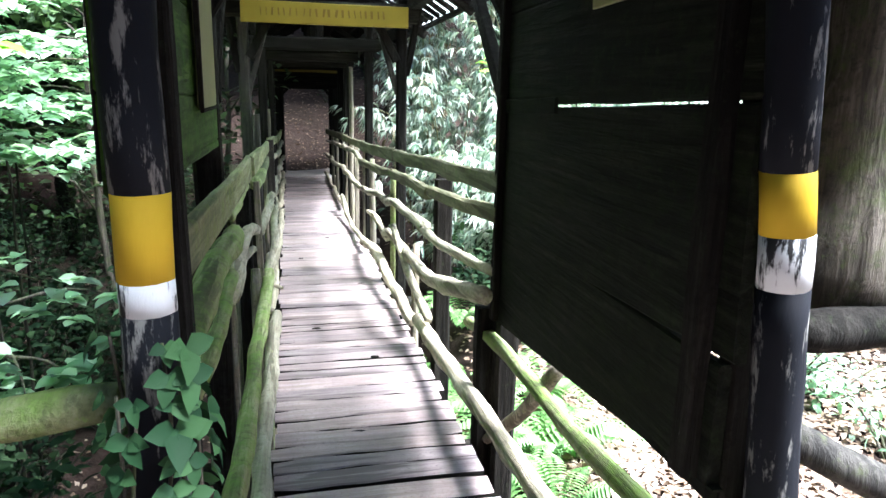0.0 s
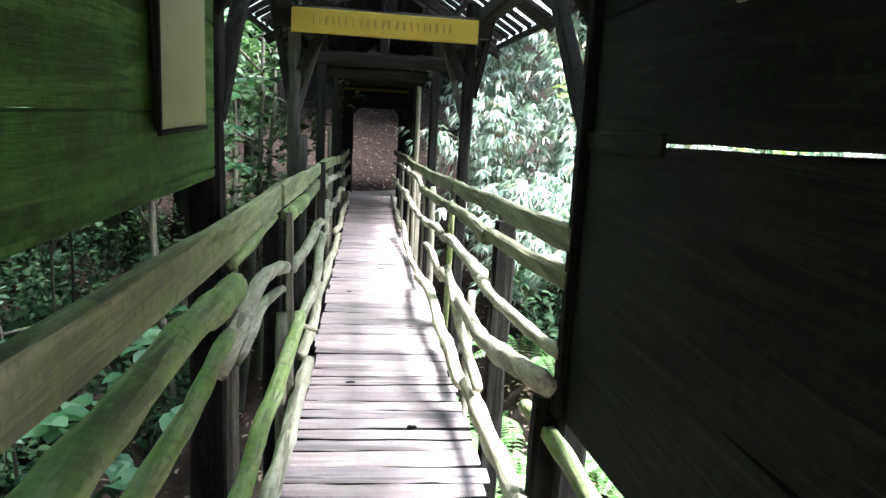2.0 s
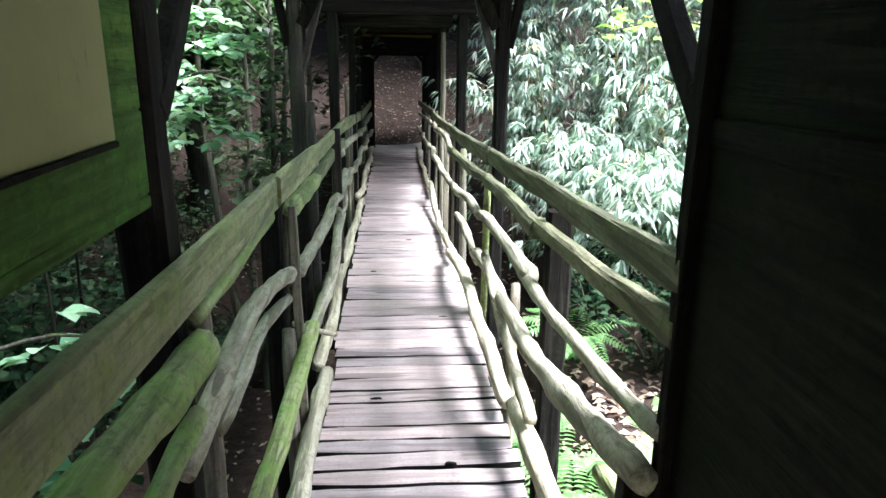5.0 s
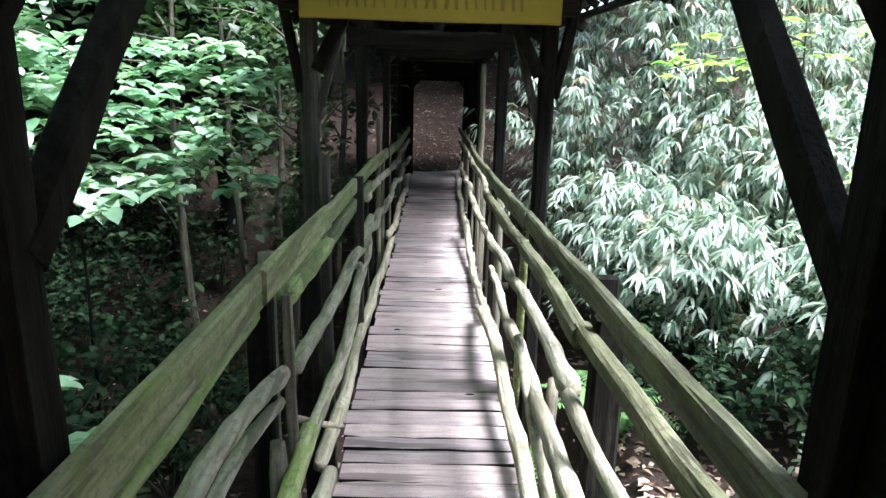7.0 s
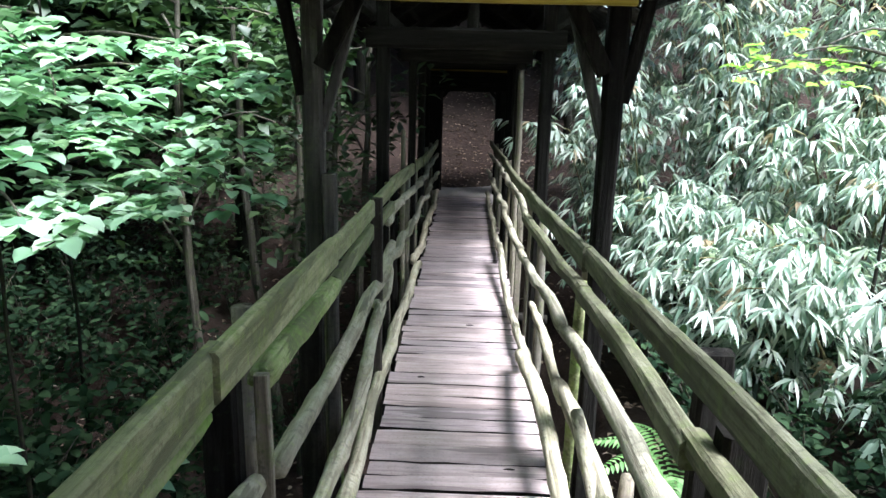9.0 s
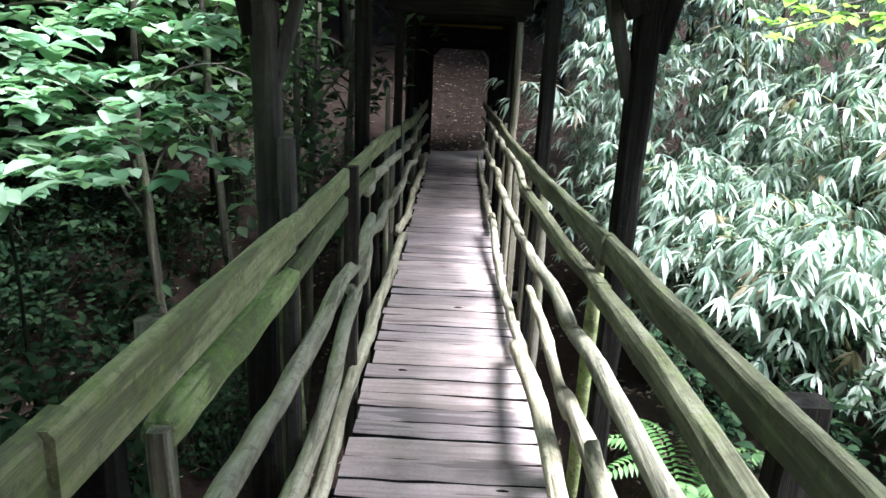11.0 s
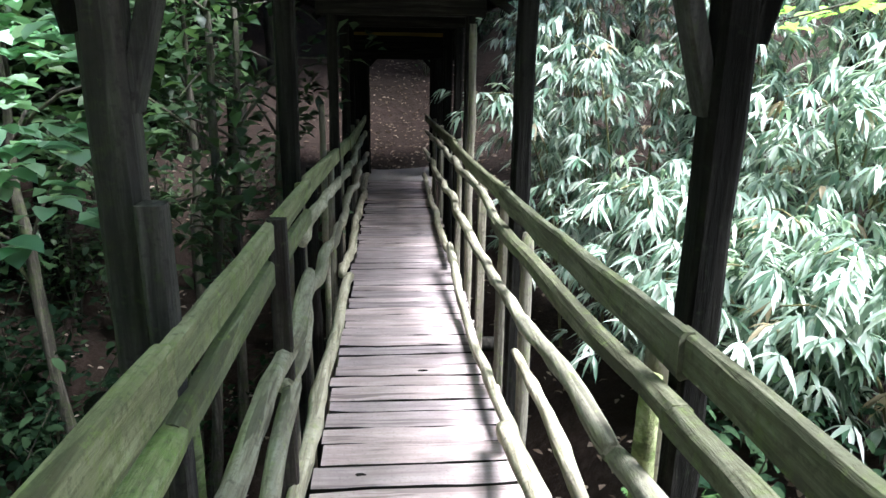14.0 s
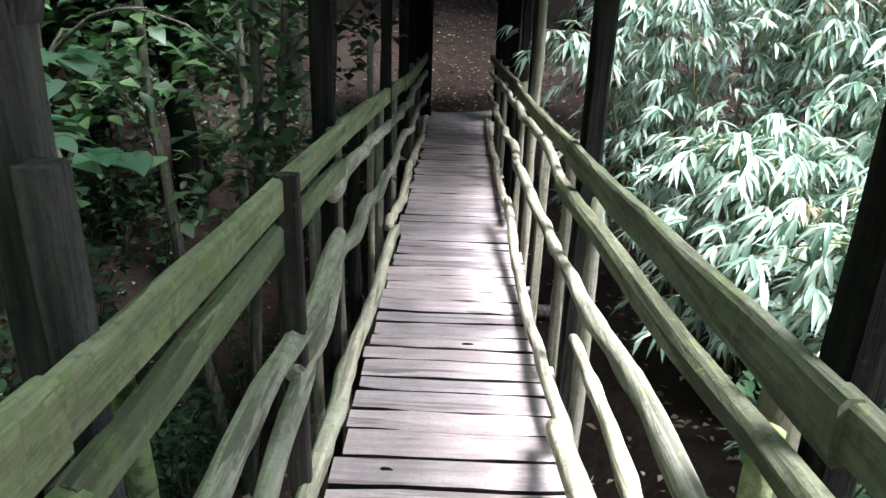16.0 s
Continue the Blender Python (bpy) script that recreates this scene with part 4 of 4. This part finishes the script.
# saplings with broad leaves on the shaded side
broad_branch((-2.6, 7.2), [(-1.2, 6.35, 1.0), (-1.45, 6.6, 1.35), (-1.1, 6.5, 1.6), (-1.7, 6.2, 0.85), (-1.2, 6.0, 1.25), (-1.6, 5.6, 1.55), (-2.4, 5.5, 1.5), (-1.3, 6.8, 1.8), (-2.9, 5.9, 1.95), (-1.9, 6.3, 2.2), (-3.6, 6.3, 1.7), (-2.4, 6.2, 2.6), (-1.4, 7.4, 2.3)], 5)
broad_branch((-4.4, 6.4), [(-3.2, 5.4, 1.7), (-4.2, 5.0, 2.1), (-3.0, 6.0, 2.4), (-5.2, 5.4, 2.2), (-4.4, 5.4, 2.8), (-3.4, 5.2, 3.0)], 6)
broad_branch((-2.6, 4.4), [(-1.6, 3.4, 1.7), (-2.0, 3.6, 2.1), (-2.9, 3.5, 1.9), (-1.7, 4.2, 2.5), (-2.8, 3.7, 2.6), (-3.3, 4.2, 1.3), (-2.2, 3.8, 1.2)], 7, YOUNG)
broad_branch((-4.6, 9.5), [(-3.2, 8.4, 2.2), (-3.8, 8.4, 2.9), (-4.6, 8.2, 2.5), (-2.6, 9.0, 2.9), (-3.0, 8.8, 3.4)], 8)
broad_branch((-1.7, 4.2), [(-1.05, 3.6, -0.1), (-1.25, 3.3, 0.0), (-1.8, 3.4, 0.15), (-1.0, 4.4, 0.2)], 9, BROAD, n_twigs=7)
broad_branch((-1.25, 2.5), [(-0.85, 2.1, 0.45), (-1.2, 1.9, 0.5), (-1.6, 2.2, 0.6), (-1.0, 2.9, 0.75)], 10, BROAD, n_twigs=8, size=0.1)
broad_branch((-3.9, 4.0), [(-2.6, 3.2, 1.4), (-3.2, 3.0, 1.9), (-3.0, 3.2, 2.4), (-4.2, 3.1, 2.2), (-3.6, 3.3, 2.9), (-3.8, 3.2, 1.1), (-2.9, 3.4, 0.8)], 12, YOUNG)
broad_branch((-3.1, 5.6), [(-2.2, 4.9, 1.2), (-3.0, 4.9, 1.5), (-2.6, 5.2, 2.0), (-3.8, 5.0, 1.9), (-2.4, 5.0, 2.5), (-3.2, 5.0, 2.9)], 13)
broad_branch((-2.2, 5.9), [(-1.5, 5.2, 1.0), (-1.9, 5.1, 1.3), (-2.6, 5.0, 1.1), (-1.5, 5.3, 1.75), (-2.3, 5.2, 2.0), (-2.9, 5.3, 2.3)], 14)
broad_branch((-3.9, 7.6), [(-2.9, 6.8, 1.9), (-3.6, 6.7, 2.2), (-4.4, 6.7, 2.0), (-3.0, 6.9, 2.8), (-4.0, 6.8, 3.0)], 15)
broad_branch((3.4, 5.6), [(2.5, 5.3, 1.75), (2.6, 5.2, 1.3), (2.8, 5.4, 1.0), (2.4, 5.5, 2.0), (2.9, 5.1, 2.3)], 11, YOUNG, size=0.1, n_twigs=10)
broad_branch((2.9, 6.9), [(2.0, 6.7, 1.8), (2.3, 6.6, 1.9), (1.9, 6.9, 1.72)], 16, YOUNG, size=0.1, n_twigs=8)

# shrubs and undergrowth
rnd = random.Random(77)
for i in range(120):
    x, y = rnd.uniform(-7.0, -1.3), rnd.uniform(3.2, 14)
    if x > -3.4 and 3.6 < y < 8:
        continue
    # nearer shrubs take the leaf colour with shade painted in
    shrub(x, y, rnd.uniform(.5, 1.3), rnd.uniform(.4, .8), 170, 300 + i, (SHADELEAF if y < 9.5 else FOREST) if rnd.random() < .93 else BROAD, rnd.uniform(.06, .1))
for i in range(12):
    shrub(rnd.uniform(-3.6, -1.15), rnd.uniform(3.4, 8.0), rnd.uniform(.3, .75), rnd.uniform(.35, .6), 190, 440 + i, SHADELEAF, rnd.uniform(.05, .085), "low woodland undergrowth on the ravine slope, leaves darkened as shade")
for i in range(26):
    shrub(rnd.uniform(-5.2, -2.2), rnd.uniform(6.0, 9.5), rnd.uniform(1.1, 1.7), rnd.uniform(.6, .9), 330, 480 + i, SHADELEAF, rnd.uniform(.07, .11), "tall woodland shrub under the saplings, leaves darkened as shade")
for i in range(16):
    shrub(rnd.uniform(1.9, 3.6), rnd.uniform(5.2, 8.2), rnd.uniform(.4, .8), rnd.uniform(.4, .6), 230, 520 + i, SHADELEAF, rnd.uniform(.06, .09), "undergrowth beneath the bamboo, leaves darkened as shade")
for i in range(9):
    shrub(rnd.uniform(-1.6, 2.6), rnd.uniform(17, 22), rnd.uniform(.4, 1.0), .6, 160, 400 + i, FOREST, .09)
for i in range(7):
    shrub(rnd.uniform(1.6, 4.5), rnd.uniform(2.6, 5.2), rnd.uniform(.25, .5), .45, 150, 420 + i, BROAD, .06, "low bright green ground plant")

for i, (x, y, s) in enumerate([(1.22, 4.5, 0.72), (1.35, 5.2, 0.6), (1.25, 5.95, 0.7), (1.5, 3.5, 0.6), (1.75, 4.3, 0.6), (1.65, 6.3, 0.6), (1.3, 2.9, 0.5), (1.15, 3.55, 0.78), (1.42, 3.95, 0.7)]):
    fern(x, y, s, i + 1)

# trees of the wood, on the slopes all round
rnd = random.Random(11)
spots = []
for i in range(400):
    x, y = rnd.uniform(-17, 16), rnd.uniform(-9, 32)
    if (-1.6 < x < 1.9 and y < 19) or (x > 0.9 and -2 < y < 15 and x < 10.5) or any(math.hypot(x - a, y - b) < 1.9 for a, b in spots):
        continue
    if x > 5 and -5 < y < 13:
        continue
    if x < -1.6 and x > -4.5 and y < 5:
        continue
    spots.append((x, y))
    if len(spots) > 62:
        break
for i, (x, y) in enumerate(spots):
    near = math.hypot(x, y - 6) < 12
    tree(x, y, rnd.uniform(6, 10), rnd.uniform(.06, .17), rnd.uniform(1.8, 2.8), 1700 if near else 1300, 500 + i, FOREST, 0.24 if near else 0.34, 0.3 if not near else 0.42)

# dense high crowns added to keep light off the left slope and far doorway
for i, (x, y, h) in enumerate([(-6.9, 4.4, 9), (-4.6, 10.0, 8.5), (-6.2, 7.6, 9), (-2.6, 11.4, 9), (-5.2, 11.0, 9), (-8.2, 9.6, 9), (-3.2, 14.2, 8), (-6.6, 13.8, 9), (2.4, 16.6, 8), (-1.9, 16.8, 8), (0.6, 20.5, 8), (4.6, 16.4, 9), (-7.6, 5.0, 9)]):
    tree(x, y, h, .13, 3.0, 5200, 700 + i, FOREST, 0.26, 0.5, label="tall forest tree with a dense crown, added for shade")

# added for shade; those at negative y stand unseen behind the camera
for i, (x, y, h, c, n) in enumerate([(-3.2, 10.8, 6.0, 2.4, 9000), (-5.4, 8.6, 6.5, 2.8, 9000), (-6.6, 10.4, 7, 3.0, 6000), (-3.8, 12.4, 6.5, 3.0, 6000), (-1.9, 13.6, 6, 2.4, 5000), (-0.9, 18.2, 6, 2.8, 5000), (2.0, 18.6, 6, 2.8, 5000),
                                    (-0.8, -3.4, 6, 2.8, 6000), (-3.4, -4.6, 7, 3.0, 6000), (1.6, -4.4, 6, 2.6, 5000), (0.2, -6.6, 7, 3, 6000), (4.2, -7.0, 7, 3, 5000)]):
    tree(x, y, h, .11, c, int(n * 1.5), 740 + i, FOREST, 0.2, 0.36, label="low-branched forest tree with a dense crown, added for shade")

# high closed canopy, added to block the sky over the slope and far end
rnd = random.Random(52)
for i, (x, y) in enumerate([(-5.2, 6.6), (-5.4, 10.2), (-3.4, 12.6), (-8.4, 3.6), (-8.8, 8.0), (-8.2, 12.0), (-6.0, 15.4), (-2.9, 16.2), (-4.4, 20.0), (-12.0, 6.0), (-12.0, 11.0), (-10.0, 16.5)]):
    tree(x, y, rnd.uniform(9.5, 12.0), .1, 3.8, 7500, 840 + i, FOREST, 0.42, 0.6, DARKBARK, label="added tall forest tree, its high closed crown blocks the sky")

# two high crowns added in the sun's way, to darken the deck's far end
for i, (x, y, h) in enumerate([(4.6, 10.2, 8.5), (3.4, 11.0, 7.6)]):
    tree(x, y, h, 0.08, 2.1, 6500, 870 + i, FOREST, 0.3, 0.62, DARKBARK, label="added slim forest tree, its high dense crown over the bamboo shades the deck")

# slender stems beside the frame on the shaded side, and the grey trunk by the entrance
for i, (x, y, h, lx) in enumerate([(-1.3, 8.6, 5.0, .3), (-1.5, 8.9, 5.5, -.4), (-1.15, 9.2, 4.6, .2), (-1.9, 8.2, 5, -.2), (-1.0, 10.6, 5.2, .25), (-1.7, 10.2, 5, .1)]):
    tree(x, y, h, .045, 1.2, 350, 800 + i, FOREST, .14, .5, bark=BARK, name="coppice_stem", label="slender grey coppice stem with few leaves", lean=(lx, 0.1))


# ivy on the entrance post
def ivy():
    rnd = random.Random(3)
    t = thing("ivy", (-0.21, 0.98, 0.3), "dark green ivy climbing the painted entrance post", "ivy")
    leaves = []
    for s in range(7):
        pts = []
        a = rnd.uniform(0, 6.28)
        top = rnd.uniform(1.0, 1.27)
        for i in range(9):
            f = i / 8
            ang = a + 1.4 * f + rnd.uniform(-.25, .25)
            pts.append(Vector((-0.218 + math.cos(ang) * .058, 1.05 + math.sin(ang) * .058, -0.3 + (top + 0.3) * f)))
        part("vine", tube(pts, 0.005, 0.003, 5, 0.1, 0, 0.06, s, False), BARK, t, smooth=True)
        for q in smooth_path(pts, 0.045):
            if q.z < 0.1 or rnd.random() < .08:
                continue
            out = Vector((q.x + .215, q.y - 1.05, 0)).normalized()
            big = rnd.uniform(.03, .065)
            swing = rnd.uniform(-.5, .5)
            droop = rnd.uniform(-.8, -.2)
            for m in (-1.1, 0.0, 1.1):
                d = out * .35 + Vector((0, 0, droop + 0.45 * abs(m))) + Vector((-out.y, out.x, 0)) * (m * 0.8 + swing)
                leaves.append((q + out * .016, d, out + Vector((0, 0, .5)), big * (1.0 if m == 0.0 else 0.75), big * 0.62))
    leaf_mesh("ivy_leaves", "lance", leaves, IVY, t)
    rooted(t)


ivy()


# fallen leaves on the ground
def litter():
    rnd = random.Random(21)
    rows = []
    for i in range(26000):
        x, y = (rnd.uniform(-4, 4), rnd.uniform(0.5, 16)) if i < 4500 else (rnd.uniform(-1, 1.8), rnd.uniform(14, 20)) if i < 5800 else (0.9 + 5.2 * rnd.betavariate(1.1, 2.0), rnd.gauss(2.8, 1.5))
        z = ground_z(x, y) + 0.012
        a = rnd.uniform(0, 6.28)
        rows.append((Vector((x, y, z)), Vector((math.cos(a), math.sin(a), rnd.uniform(-.2, .3))), Vector((rnd.uniform(-.5, .5), rnd.uniform(-.5, .5), 1)), rnd.uniform(.04, .1), rnd.uniform(.025, .05)))
    tagged(leaf_mesh("leaf_litter", "chip", rows, LITTER), "dry brown fallen leaves on the soil", "leaf litter", kind="stuff")


litter()


# ---------------------------------------------------------------- the deck
def deck():
    d = thing("bridge_deck", (CX, 6, 0), "narrow bridge deck of worn grey wooden planks", "bridge deck", kind="structure")
    for x in (0.02, 0.56):
        part("bearer", tube([(x, -1.5, deck_z(-1.5) - 0.13), (x, 6, deck_z(6) - 0.13), (x, 13.3, deck_z(13.5) - 0.13)], 0.06, sides=10, wob=.15), DARK, d, smooth=True)
    for y in (0.6, 2.9, 5.4, 8, 10.9):
        part("cross_bearer", tube([(-0.45, y, deck_z(y) - 0.24), (0.3, y, deck_z(y) - 0.23), (1.0, y, deck_z(y) - 0.24)], 0.05, sides=8), DARK, d, smooth=True)
    rooted(d)
    rnd = random.Random(9)
    shapes = []
    for i in range(16):
        w = 0.085 + 0.055 * (i / 15)
        bm = bmesh.new()
        nseg = 7
        rings = []
        half = 0.405 + rnd.uniform(-.012, .012)
        bow, skew = rnd.uniform(-.006, .006), rnd.uniform(-.004, .004)
        for s in range(nseg + 1):
            x = -half + 2 * half * s / nseg
            e0, e1 = rnd.uniform(-.006, .006), rnd.uniform(-.006, .006)
            if s in (0, nseg):
                e0 += rnd.uniform(0, .008)
                e1 -= rnd.uniform(0, .008)
            mid = bow * (1 - (x / half) ** 2) + skew * x / half
            t0, t1 = rnd.uniform(-.002, .002), rnd.uniform(-.002, .002)
            y0, y1 = -w / 2 + e0 + mid, w / 2 + e1 + mid
            rings.append([bm.verts.new(p) for p in ((x, y0, -.034), (x, y0, -.006 + t0), (x, y0 + .006, t0), (x, y1 - .006, t1), (x, y1, -.006 + t1), (x, y1, -.034))])
        for a, b in zip(rings, rings[1:]):
            for q in range(6):
                bm.faces.new((a[q], a[(q + 1) % 6], b[(q + 1) % 6], b[q]))
        bm.faces.new(rings[0][::-1])
        bm.faces.new(rings[-1])
        bmesh.ops.recalc_face_normals(bm, faces=bm.faces[:])
        me = bpy.data.meshes.new("plank")
        bm.to_mesh(me)
        bm.free()
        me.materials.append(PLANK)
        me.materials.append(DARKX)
        # sides and undersides near-black: the shade in the plank gaps, as colour
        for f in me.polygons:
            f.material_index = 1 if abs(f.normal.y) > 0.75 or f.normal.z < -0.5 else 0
        shapes.append((w, me))
    y = -1.6
    while y < 13.28:
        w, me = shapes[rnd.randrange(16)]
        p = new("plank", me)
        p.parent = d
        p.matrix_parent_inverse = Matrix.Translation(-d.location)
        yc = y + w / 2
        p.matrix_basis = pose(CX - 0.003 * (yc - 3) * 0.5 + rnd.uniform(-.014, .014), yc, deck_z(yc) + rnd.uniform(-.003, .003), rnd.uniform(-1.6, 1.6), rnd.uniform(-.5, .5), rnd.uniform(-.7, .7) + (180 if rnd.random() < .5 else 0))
        y += w + rnd.uniform(.011, .028)


deck()


def deck_knots():
    """Dark knots and splits in the planks."""
    rnd = random.Random(31)
    for x, y in ((0.05, 6.17), (0.25, 2.72), (0.42, 3.6), (0.12, 4.15), (0.5, 5.2), (0.33, 7.1)):
        k = thing("plank_knot", (x, y, deck_z(y)), "dark split knot in a deck plank", "knot", "plank knots")
        bm = bmesh.new()
        top = []
        for i in range(10):
            a = 2 * math.pi * i / 10
            rr = rnd.uniform(0.6, 1.2)
            top.append(bm.verts.new((x + math.cos(a) * 0.028 * rr, y + math.sin(a) * 0.007 * rr, deck_z(y) + 0.0055)))
        low = [bm.verts.new((v.co.x, v.co.y, deck_z(y) - 0.012)) for v in top]
        bm.faces.new(top)
        for i in range(10):
            bm.faces.new((top[i], low[i], low[(i + 1) % 10], top[(i + 1) % 10]))
        part("knot", bm, DARKX, k)
        rooted(k)


deck_knots()
